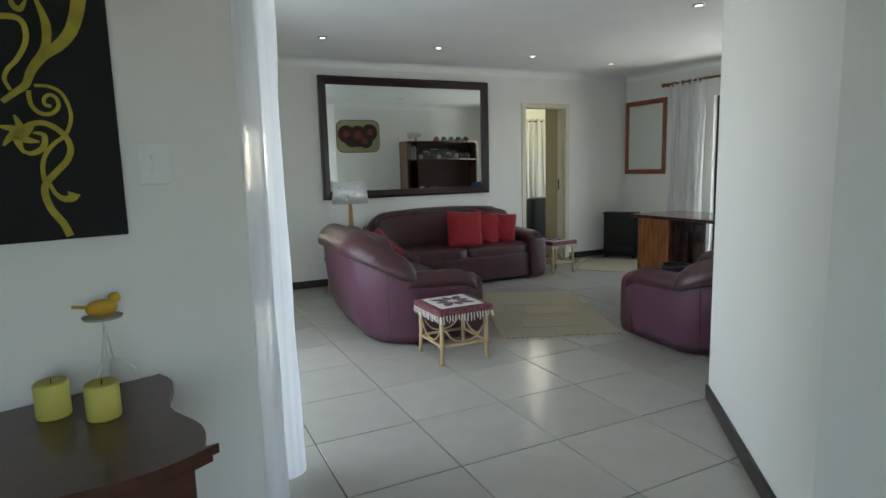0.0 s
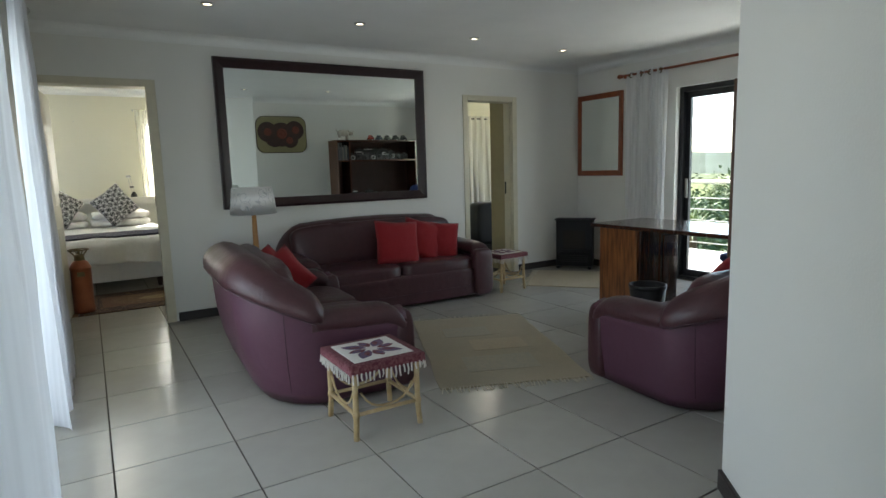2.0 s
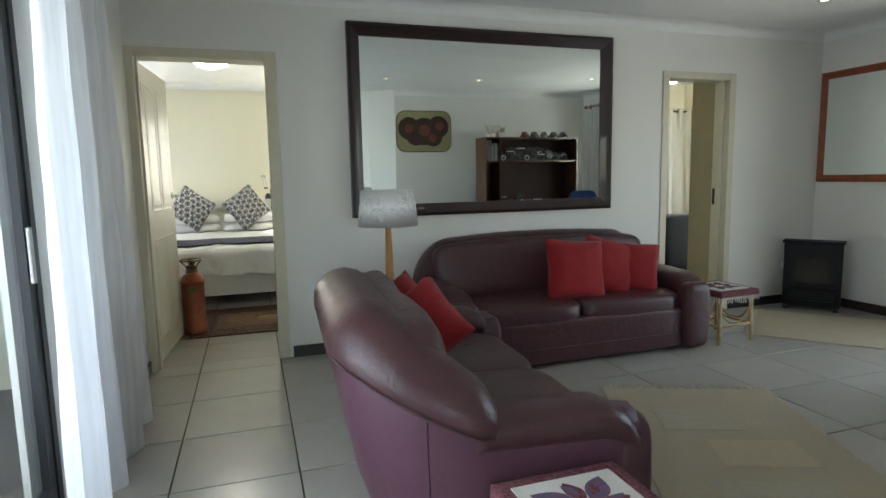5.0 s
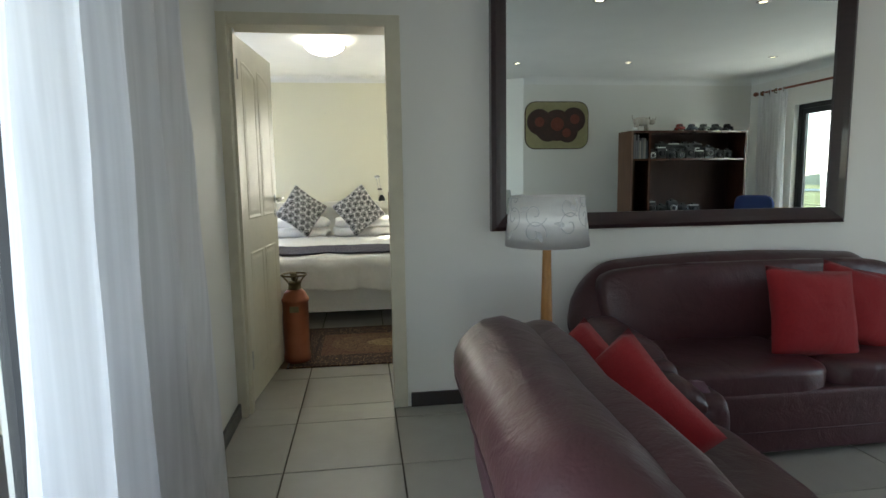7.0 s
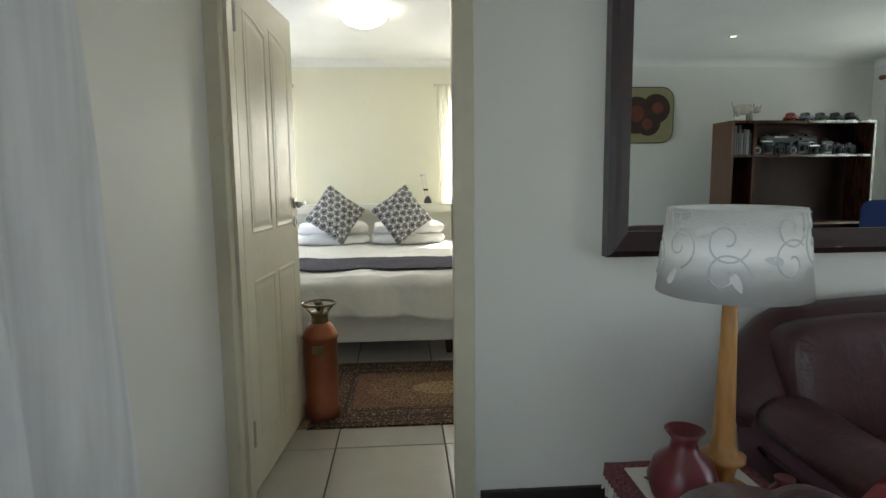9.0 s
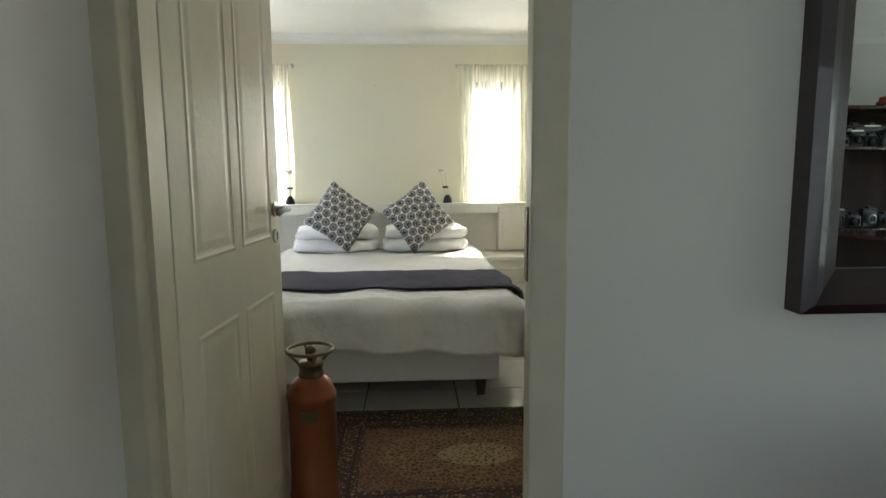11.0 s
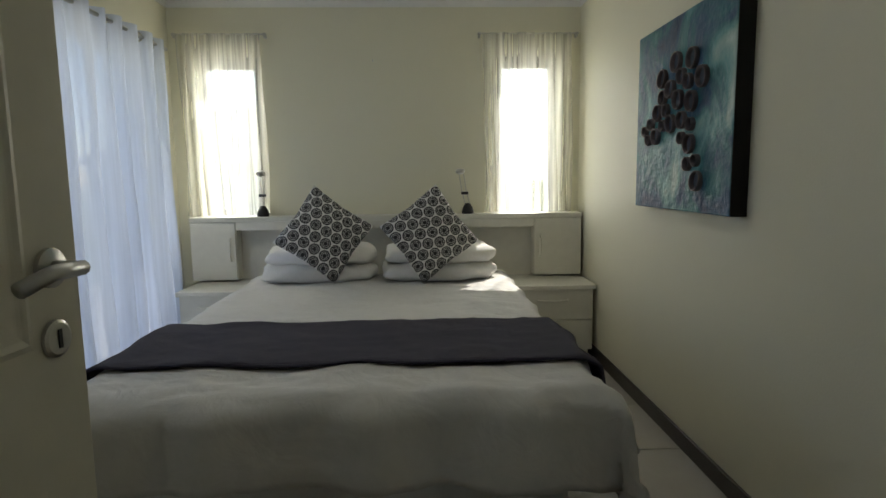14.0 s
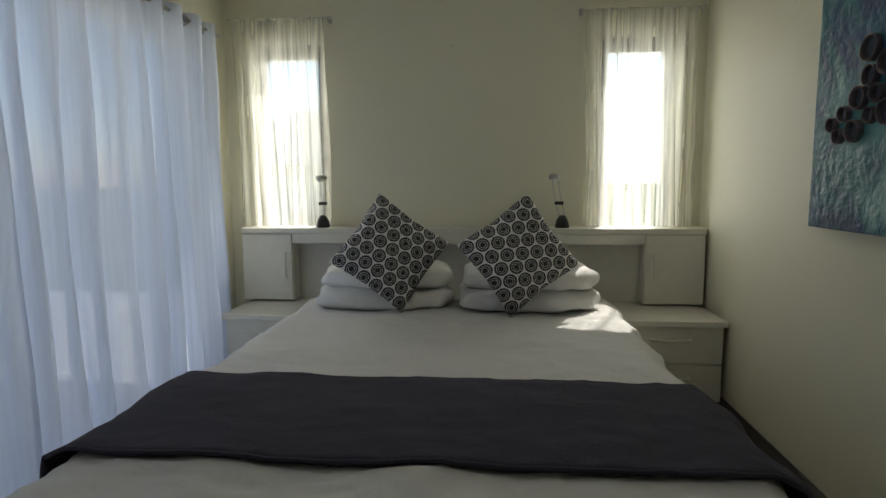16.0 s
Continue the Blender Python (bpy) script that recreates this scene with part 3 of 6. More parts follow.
    front = part("front_panel", puff(0.12, iw + 0.06, 0.27, 0.22, 36, (d / 2 - 0.05, 0, 0.165), wrinkle=0.015), LEATHER, t, smooth=True)
    part("seam", tube([(d / 2 + 0.011, -iw / 2, 0.13), (d / 2 + 0.0125, 0, 0.13), (d / 2 + 0.011, iw / 2, 0.13)], 0.003, 6), SEAM, front)
    sw = iw / seats
    for i in range(seats):
        y = -iw / 2 + sw * (i + 0.5)
        part("seat_cushion", puff(d - 0.16, sw + 0.03, 0.19, 0.34, 44, (0.085, y, 0.315), wrinkle=0.022), LEATHER, t, "creased leather seat cushion", smooth=True)
    bh = hb - 0.34
    pad = gathered(puff(0.27, iw + 0.12, bh, 0.36, 72, wrinkle=0.02), back_seams, 0.022, 0.010, hb)
    bmesh.ops.transform(pad, matrix=Matrix.Translation((-d / 2 + 0.215, 0, 0.345 + bh / 2)) @ pose(0, 0, 0, 0, -13, 0), verts=pad.verts)
    part("back_cushion", pad, LEATHER, t, "seamed leather back cushion", smooth=True)
    for x in (-d / 2 + 0.30, d / 2 - 0.12):
        for y in (-w / 2 + 0.28, w / 2 - 0.28):
            part("foot", lathe([(0.024, 0), (0.028, 0.04)], 10, at=(x, y, 0)), BLACKP, t)
    return t


tub_seat("leather_sofa", pose(3.405, 6.36, 0, 0, 0, -90), 1.88, 0.83, 0.26, 0.755, 0.50, 2, "plum-brown leather two-seat sofa below the big mirror", "sofa", back_seams=(-0.42, -0.14, 0.14, 0.42), arch=0.05)
tub_seat("leather_loveseat", pose(2.12, 5.005, 0, 0, 0, -3), 1.50, 0.88, 0.40, 0.765, 0.495, 2, "wide plum leather tub seat with rounded back, creased top roll", "loveseat", back_seams=(0.0,))
tub_seat("leather_armchair", pose(3.93, 3.30, 0, 0, 0, 86), 1.0, 0.84, 0.34, 0.67, 0.49, 1, "plum leather armchair beside the slanted wall and desk", "armchair")


def cushion(m, s, mat, label, group, th=0.15, name="cushion"):
    """A square pillow standing on edge in local xz, pinched at its corners."""
    bm = bmesh.new()
    n = 14
    for side in (1, -1):
        g = []
        for j in range(n + 1):
            row = []
            for i in range(n + 1):
                u, v = 2 * i / n - 1, 2 * j / n - 1
                k = (max(0, (1 - u * u)) * max(0, (1 - v * v))) ** 0.42
                q = 1 - 0.07 * (1 - abs(u)) * abs(v) ** 3
                p = 1 - 0.07 * (1 - abs(v)) * abs(u) ** 3
                row.append(bm.verts.new((u * s / 2 * p, side * th / 2 * k * (1 + 0.12 * noise.noise(Vector((u * 2.5, v * 2.5, side)))), v * s / 2 * q)))
            g.append(row)
        for a, b in zip(g, g[1:]):
            for i in range(n):
                bm.faces.new((a[i], a[i + 1], b[i + 1], b[i]) if side < 0 else (a[i], b[i], b[i + 1], a[i + 1]))
    bmesh.ops.remove_doubles(bm, verts=bm.verts, dist=0.0005)
    ob = part(name, bm, mat, smooth=True)
    ob.matrix_world = m
    return tagged(ob, label, "cushion", group)


RC = "red scatter cushions"
cushion(pose(3.45, 6.16, 0.575, -20, 5, -6), 0.42, RED, "plain red cotton cushion leaning on the leather sofa", RC)
cushion(pose(3.74, 6.22, 0.575, -20, 16, -12), 0.38, RED, "plain red cotton cushion tilted against another cushion", RC)
cushion(pose(3.93, 6.20, 0.555, -20, 6, -24), 0.36, RED, "plain red cotton cushion at the sofa's end", RC)
cushion(pose(2.11, 5.30, 0.515, -40, 30, -72), 0.41, RED, "plain red cotton cushion slumped in the leather tub seat", RC)
cushion(pose(2.05, 5.47, 0.53, -40, 20, -76), 0.40, RED, "plain red cotton cushion against the tub seat back", RC)
cushion(pose(4.03, 3.33, 0.525, -24, 28, 176), 0.40, RED, "plain red cotton cushion in the second armchair", RC)


def cane_stool(m, s, h, label):
    """A square cane stool with bent braces."""
    t = new("cane_stool")
    t.matrix_world = m
    tagged(t, label, "stool", "cane stools")
    k = s / 2 - 0.02
    for x in (-k, k):
        for y in (-k, k):
            part("leg", tube([(x * 1.04, y * 1.04, 0), (x, y, h * 0.3), (x, y, h * 0.55), (x, y, h - 0.02)], 0.014, 10), CANE, t, smooth=True)
            part("binding", lathe([(0.0165, h * 0.30), (0.018, h * 0.315), (0.018, h * 0.345), (0.0165, h * 0.36)], 12, at=(x, y, 0)), CANE, t, "wound cane binding", smooth=True)
    for a, b in (((-k, -k), (k, -k)), ((k, -k), (k, k)), ((k, k), (-k, k)), ((-k, k), (-k, -k))):
        A, B = Vector((*a, h * 0.33)), Vector((*b, h * 0.33))
        part("stretcher", tube([A, B], 0.010, 8), CANE, t, smooth=True)
        bow = [A.lerp(B, q) + Vector((0, 0, h * 0.05 + h * 0.40 * abs(2 * q - 1) ** 3)) for q in [i / 12 for i in range(1, 12)]]
        part("bow_brace", tube(bow, 0.006, 6), CANE, t, smooth=True)
        part("top_rail", tube([A + Vector((0, 0, h * 0.58)), B + Vector((0, 0, h * 0.58))], 0.012, 8), CANE, t, smooth=True)
    part("seat_board", box(-s / 2, s / 2, -s / 2, s / 2, h - 0.035, h - 0.004, 0.008), CANE, t)
    return t


CLOTH_W = material("cloth_cream", (0.72, 0.68, 0.62), 0.95, grain=0.3, grain_size=120, bump=0.4, bump_size=300)
CLOTH_R = material("cloth_maroon", (0.11, 0.016, 0.028), 0.95, grain=0.6, grain_size=90, bump=0.4, bump_size=300, colour2=(0.30, 0.14, 0.14))
CLOTH_B = material("cloth_indigo", (0.085, 0.085, 0.16), 0.95, grain=0.8, grain_size=120, bump=0.4, bump_size=300, colour2=(0.25, 0.09, 0.11))


def leaf_shape(bm, cx, cy, a, l, w, z, bend=0.25, n=10):
    """A flat paisley drop."""
    ca, sa = math.cos(a), math.sin(a)
    up, lo = [], []
    for i in range(n + 1):
        q = i / n
        hw = w * math.sin(math.pi * q ** 0.7) * (0.35 + 0.65 * q)
        off = bend * l * q * q
        for lst, sg in ((up, 1), (lo, -1)):
            x, y = q * l, off + sg * hw
            lst.append((cx + ca * x - sa * y, cy + sa * x + ca * y, z))
    pts = up + lo[-2:0:-1]
    bm.faces.new([bm.verts.new(p) for p in pts])


def stool_cloth(m, s, h, label):
    """A fringed printed cloth laid over a stool."""
    t = new("stool_cloth")
    t.matrix_world = m
    tagged(t, label, "cloth", "stool cloths")
    bm = bmesh.new()
    n, k = 16, s / 2 + 0.012
    drop = 0.042
    g = []
    for j in range(n + 1):
        row = []
        for i in range(n + 1):
            u, v = 2 * i / n - 1, 2 * j / n - 1
            e = max(abs(u), abs(v))
            z = h + 0.002 + 0.002 * noise.noise(Vector((u * 4, v * 4, 0)))
            x, y = u * (k + 0.04), v * (k + 0.04)
            if e > 0.9:
                q = (e - 0.9) / 0.1
                z -= drop * q
            x, y = max(-k, min(k, x)), max(-k, min(k, y))
            row.append(bm.verts.new((x * (1 + 0.012 * (e > 0.95)), y * (1 + 0.012 * (e > 0.95)), z)))
        g.append(row)
    for a, b in zip(g, g[1:]):
        for i in range(n):
            bm.faces.new((a[i], a[i + 1], b[i + 1], b[i]))
    part("cloth_panel", bm, CLOTH_R, t, "maroon printed cotton", smooth=True)
    part("centre_field", box(-s * 0.42, s * 0.42, -s * 0.42, s * 0.42, h + 0.003, h + 0.006), CLOTH_W, t, "cream printed field")
    for i in range(8):
        a = i * math.tau / 8 + math.pi / 4
        bm = bmesh.new()
        leaf_shape(bm, 0.075 * s * math.cos(a), 0.075 * s * math.sin(a), a, s * (0.27 if i % 2 else 0.36), s * (0.115 if i % 2 else 0.15), h + 0.0075, 0.12)
        drop_print = part("paisley_drop", bm, CLOTH_R if i % 2 else CLOTH_B, t)
        bm = bmesh.new()
        leaf_shape(bm, 0.15 * s * math.cos(a + .08), 0.15 * s * math.sin(a + .08), a + 0.10, s * 0.17, s * 0.065, h + 0.0088)
        part("paisley_heart", bm, CLOTH_B if i % 2 else CLOTH_R, drop_print)
    bm = bmesh.new()
    rnd = random.Random(5)
    per = 18
    for side in range(4):
        for i in range(per):
            q = -1 + 2 * (i + 0.5) / per
            p = Vector((q * k, -k * 1.014, 0))
            r = Matrix.Rotation(side * math.pi / 2, 4, "Z")
            a = r @ p
            l = rnd.uniform(0.025, 0.045)
            tube([(a.x, a.y, h - drop + 0.008), (a.x * 1.01 + rnd.uniform(-.004, .004), a.y * 1.01, h - drop - l * 0.5), (a.x * 1.02 + rnd.uniform(-.006, .006), a.y * 1.02, h - drop - l)], 0.0042, 5, bm)
    part("fringe", bm, CLOTH_W, t, "knotted cream cotton fringe")
    return t


for x, y, a, s, h, lab in ((2.195, 4.005, 0, 0.365, 0.362, "beside the leather tub seat"), (4.62, 6.12, 4, 0.34, 0.375, "at the end of the sofa"), (2.15, 6.17, 0, 0.38, 0.385, "under a table lamp")):
    cane_stool(pose(x, y, 0, 0, 0, a), s, h, "light cane stool with bowed braces " + lab)
    stool_cloth(pose(x, y, 0, 0, 0, a), s, h, "maroon paisley cloth with cream fringe over a stool")

# ---- lamp and vases on the stool ----
SHADE = material("shade_linen", (0.90, 0.89, 0.86), 0.9, grain=0.06, grain_size=60, bump=0.2, bump_size=220)
SHADE_P = material("shade_print", (0.66, 0.66, 0.65), 0.9)
LX, LY, LZ = 2.185, 6.17, 0.392
lamp = thing("table_lamp", LX, LY, LZ, "wooden table lamp with a white leaf-printed drum shade", "lamp")
part("base", lathe([(0.085, 0), (0.085, 0.012), (0.075, 0.02), (0.03, 0.028)], 24), OAKPOLE, lamp, smooth=True)
part("pole", lathe([(0.026, 0.02), (0.032, 0.07), (0.036, 0.085), (0.055, 0.10), (0.055, 0.112), (0.034, 0.122), (0.027, 0.16), (0.020, 0.42), (0.016, 0.60)], 16), OAKPOLE, lamp, "turned oak stem", smooth=True)
S0, S1, R0, R1 = 0.535, 0.745, 0.178, 0.154
shade = part("shade", lathe([(R0 - 0.002, S0 + 0.004), (R0, S0), (R1, S1), (R1 - 0.003, S1 - 0.004), (R0 - 0.004, S0 + 0.006)], 40, caps=False), SHADE, lamp, "white linen shade with pale grey leaf scrolls", smooth=True)
bm = bmesh.new()
rnd = random.Random(3)


def on_shade(a, z):
    q = (z - S0) / (S1 - S0)
    r = R0 + (R1 - R0) * q + 0.0008
    return Vector((r * math.cos(a), r * math.sin(a), z))


for k in range(9):
    a0 = k * math.tau / 9 + rnd.uniform(-0.1, 0.1)
    z0 = S0 + 0.03 + 0.03 * (k % 3)
    for sg, zz in ((1, 0.0), (-1, 0.085)):
        pts = []
        for i in range(26):
            q = i / 25
            rr = 0.055 * (1 - q * 0.82)
            an = sg * (q * 7.5) + k
            pts.append(on_shade(a0 + rr * math.cos(an) / R0 * 1.0, min(S1 - 0.008, max(S0 + 0.008, z0 + zz * 0.9 + 0.035 + rr * math.sin(an)))))
        tube(pts, 0.0022, 4, bm, flat=1.0)
part("scroll_print", bm, SHADE_P, shade, "pale grey scroll print")
for k in range(14):
    a0, z0 = k * math.tau / 14 + 0.2, S0 + rnd.choice((0.05, 0.10, 0.16))
    tilt = rnd.uniform(0, 6.28)
    bm = bmesh.new()
    ring = []
    for i in range(12):
        q = math.tau * i / 12
        u, v = 0.024 * math.cos(q), 0.010 * math.sin(q) * (1 - 0.4 * math.cos(q))
        ring.append(bm.verts.new(on_shade(a0 + (u * math.cos(tilt) - v * math.sin(tilt)) / R0, z0 + u * math.sin(tilt) + v * math.cos(tilt))))
    bm.faces.new(ring)
    part("leaf_print", bm, SHADE_P, shade)
RAKU = material("red_glaze", (0.14, 0.018, 0.022), 0.3, grain=0.5, grain_size=20, colour2=(0.06, 0.01, 0.012))
v = part("vase", lathe([(0.045, 0), (0.072, 0.03), (0.085, 0.075), (0.07, 0.12), (0.035, 0.15), (0.030, 0.175), (0.048, 0.20), (0.044, 0.20), (0.026, 0.175)], 24), RAKU, smooth=True)
v.matrix_world = pose(LX - 0.13, LY - 0.05, LZ + 0.005)
tagged(v, "dark red glazed round vase on the cloth-covered stool", "vase")
v = part("vase", lathe([(0.022, 0), (0.036, 0.025), (0.034, 0.055), (0.018, 0.075), (0.024, 0.09), (0.020, 0.09)], 18), RAKU, smooth=True)
v.matrix_world = pose(LX + 0.10, LY - 0.10, LZ + 0.005)
tagged(v, "tiny dark red glazed vase beside the lamp", "vase")

# ---- rugs ----
RUG = material("beige_woven_wool", (0.47, 0.395, 0.28), 0.98, grain=0.5, grain_size=70, stain=0.6, stain_size=3.5, bump=0.8, bump_size=160, colour2=(0.41, 0.36, 0.265))
FRINGE = material("rug_fringe", (0.58, 0.52, 0.40), 0.95, grain=0.4, grain_size=90)


def woven_rug(m, w, l, label, seed, fringe=0.06, bands=()):
    """w along x with the fringes on the two short ends at y = 0 and y = l."""
    rnd = random.Random(seed)
    t = new("rug")
    t.matrix_world = m
    tagged(t, label, "rug")
    bm = bmesh.new()
    nx, ny = 24, 34
    g = []
    for j in range(ny + 1):
        row = []
        for i in range(nx + 1):
            u, v = i / nx, j / ny
            x = (u - 0.5) * w + 0.012 * noise.noise(Vector((0, v * 4, seed)))
            y = v * l + 0.014 * noise.noise(Vector((u * 4, 0, seed + 9)))
            row.append(bm.verts.new((x, y, 0.009 + 0.003 * noise.noise(Vector((u * 6, v * 8, seed))))))
        g.append(row)
    for a, b in zip(g, g[1:]):
        for i in range(nx):
            bm.faces.new((a[i], a[i + 1], b[i + 1], b[i]))
    r = bmesh.ops.extrude_face_region(bm, geom=bm.faces[:])
    bmesh.ops.translate(bm, vec=(0, 0, -0.0085), verts=[q for q in r["geom"] if isinstance(q, bmesh.types.BMVert)])
    bmesh.ops.recalc_face_normals(bm, faces=bm.faces)
    body = part("rug_body", bm, RUG, t, smooth=False)
    for y, d in ((0, -1), (l, 1)):
        bm = bmesh.new()
        k = int(w / 0.018)
        for i in range(k):
            x = (i + 0.5) / k * w - w / 2 + rnd.uniform(-.005, .005)
            e = fringe * rnd.uniform(0.7, 1.15)
            sx = rnd.uniform(-.02, .02)
            tube([(x, y - d * 0.01, 0.008), (x + sx * 0.5, y + d * e * 0.5, 0.007), (x + sx, y + d * e, 0.004)], 0.0036, 4, bm)
        tagged(part("fringe", bm, FRINGE, t, "knotted cream wool fringe"), kind="stuff")
    for q, (y0, y1, x0, x1, mat) in enumerate(bands):
        part("woven_patch", box(x0, x1, y0, y1, 0.0105, 0.0122), mat, t)
    return t


PATCH_A = material("faded_blue_wool", (0.42, 0.385, 0.30), 0.98, grain=0.7, grain_size=45, bump=0.6, bump_size=160, colour2=(0.50, 0.43, 0.31))
PATCH_B = material("faded_sand_wool", (0.52, 0.43, 0.29), 0.98, grain=0.7, grain_size=45, bump=0.6, bump_size=160, colour2=(0.44, 0.38, 0.28))
woven_rug(pose(3.08, 3.96, 0.0005, 0, 0, -22.5), 0.90, 1.50, "faded beige flat-woven rug with cream fringed ends", 2,
          bands=((0.22, 0.50, -0.24, 0.22, PATCH_A), (0.62, 0.86, -0.12, 0.26, PATCH_B), (0.96, 1.20, -0.26, 0.08, PATCH_A)))
woven_rug(pose(5.21, 6.35, 0.0005, 0, 0, -138.6), 0.90, 1.40, "beige woven rug in front of the heater", 6, 0.06)

# ---- heater, socket ----
HEAT = material("heater_enamel", (0.008, 0.008, 0.009), 0.55, grain=0.3, bump=0.05, spec=0.3)
h = thing("fan_heater", 5.99, 6.50, 0, "black electric fireplace heater standing in the corner", "heater", rz=-54)
part("body", box(-0.215, 0.215, -0.03, 0.12, 0.03, 0.58, 0.008), HEAT, h)
part("top_plate", box(-0.23, 0.23, -0.045, 0.13, 0.58, 0.60, 0.006), HEAT, h)
part("fret", box(-0.19, 0.19, -0.05, -0.031, 0.205, 0.232, 0.004), HEAT, h)
for i in range(7):
    part("coal", puff(0.06, 0.04, 0.045, 0.8, 10, (-0.15 + i * 0.05, -0.048, 0.185 + 0.008 * (i % 2))), HEAT, h)
part("grille_window", box(-0.13, 0.13, -0.034, -0.029, 0.24, 0.46, 0.003), material("heater_glass", (0.03, 0.025, 0.022), 0.15), h, "dark glass window")
for i in range(6):
    part("grille_bar", box(-0.17, 0.17, -0.042, -0.034, 0.08 + i * 0.024, 0.092 + i * 0.024, 0.002), BLACKP, h)
for x in (-0.185, 0.185):
    part("foot", box(x - 0.02, x + 0.02, -0.06, 0.12, 0, 0.03, 0.004), BLACKP, h)
so = thing("wall_socket", 5.98, NY - 0.001, 0.36, "white wall socket with a plugged-in heater cable", "socket")
part("plate", box(-0.05, 0.05, -0.010, 0, -0.05, 0.05, 0.004), PLASTIC, so)
part("plug", box(-0.02, 0.02, -0.045, -0.010, -0.03, 0.02, 0.006), PLASTIC, so)
part("cable", tube([(0, -0.045, 0.0), (0.02, -0.07, -0.05), (0.03, -0.06, -0.22), (0.03, -0.04, -0.35)], 0.004, 6), BLACKP, so)
sn = thing("alarm_sensor", EX - 0.001, 6.02, 1.74, "small white alarm sensor on the wall", "sensor")
part("body", box(-0.03, 0, -0.022, 0.022, -0.05, 0.05, 0.007), PLASTIC, sn)

# ---- curtains of the living room ----
def rod_y(name, x, y0, y1, z, r, mat, label, brackets=()):
    t = thing(name, x, 0, z, label, "curtain rod")
    part("pole", tube([(0, y0, 0), (0, y1, 0)], r, 12), mat, t, smooth=True)
    for y, d in ((y0, -1), (y1, 1)):
        f = part("finial", lathe([(r, 0), (r * 1.7, 0.012), (r * 1.1, 0.022), (r * 2.1, 0.045), (r * 1.2, 0.07), (0.002, 0.078)], 12), mat, t, smooth=True)
        f.matrix_basis = pose(0, y, 0, -90 * d, 0, 0)
    for y in brackets:
        part("bracket", box(-0.02, EX - x - 0.0, y - 0.015, y + 0.015, -0.03, 0.012, 0.004), mat, t)
    return t


RODX = EX - 0.085
rod_y("curtain_rod", RODX, 3.10, 6.02, 2.19, 0.013, REDWOOD, "reddish wooden curtain rod above the sliding door", (3.18, 4.50, 5.98))


def hang(m, bm, mat, label, name="curtain", rings=0, ring_mat=None, w=0.5, h=2.1):
    t = new(name)
    t.matrix_world = m
    tagged(t, label, "curtain")
    part("cloth", bm, mat, t, smooth=True)
    for i in range(rings):
        x = (-0.5 + (i + 0.5) / rings) * w
        e = part("eyelet", lathe([(0.020, -0.004), (0.030, -0.003), (0.030, 0.003), (0.020, 0.004)], 16, caps=False), ring_mat or STEEL, t)
        e.matrix_basis = pose(x, 0.012, h - 0.04, 90, 0, 35 if i % 2 else -35)
    return t


hang(pose(RODX, 5.70, 0.03, 0, 0, 90), curtain(0.50, 2.19, 6, 0.035, seed=1), SHEER_LIT, "sheer white curtain gathered beside the sliding door", rings=4, ring_mat=BRASS, w=0.5, h=2.19)
hang(pose(RODX, 3.38, 0.03, 0, 0, 90), curtain(0.46, 2.19, 6, 0.035, seed=2), SHEER_LIT, "sheer white curtain gathered at the rod's far end", rings=4, ring_mat=BRASS, w=0.46, h=2.19)
hang(pose(WX + 0.105, 5.32, 0.02, 0, 0, 90), curtain(1.0, 2.25, 4, 0.045, seed=4, flare=0.22, top_gather=0.8), SHEER, "sheer white floor-length curtain by the west sliding door")
hang(pose(WX + 0.12, 2.84, 0.02, 0, 0, 58), curtain(0.36, 2.30, 2, 0.03, seed=5, flare=0.1), SHEER, "sheer white curtain drawn to the passage wall")
rod_y("curtain_rod", WX + 0.105, 2.72, 5.95, 2.29, 0.012, STEEL, "slim steel curtain rod above the west sliding door")

# ---- desk, bookcase and their things ----
desk = thing("desk", 0, 0, 0, "dark varnished wooden desk with a pine end pedestal", "desk")
part("desktop", box(4.545, 5.175, 3.556, 4.83, 0.735, 0.765, 0.008), DARKWOOD, desk, "glossy dark wooden top")
part("pedestal", box(4.605, 5.085, 4.41, 4.785, 0.07, 0.735, 0.004), WOOD, desk, "orange pine pedestal with strong grain")
part("plinth", box(4.635, 5.055, 4.44, 4.76, 0, 0.07), DARKWOOD, desk)
for i in range(2):
    d = part("pedestal_door", box(4.625 + i * 0.228, 4.84 + i * 0.228, 4.390, 4.409, 0.09, 0.72, 0.004), DARKWOOD, desk)
    part("door_panel", box(4.66 + i * 0.228, 4.805 + i * 0.228, 4.383, 4.389, 0.14, 0.67, 0.003), DARKWOOD, d)
part("leg", box(5.08, 5.13, 3.58, 3.63, 0, 0.735, 0.003), DARKWOOD, desk)
b = thing("waste_bin", 4.42, 4.15, 0, "black waste bin with a rolled rim beside the desk", "bin")
part("body", lathe([(0.10, 0), (0.125, 0.36), (0.118, 0.36), (0.095, 0.01)], 24), BLACKP, b, smooth=True)
part("rim", lathe([(0.124, 0.35), (0.130, 0.36), (0.130, 0.38), (0.118, 0.38), (0.118, 0.35)], 24, caps=False), BLACKP, b, smooth=True)

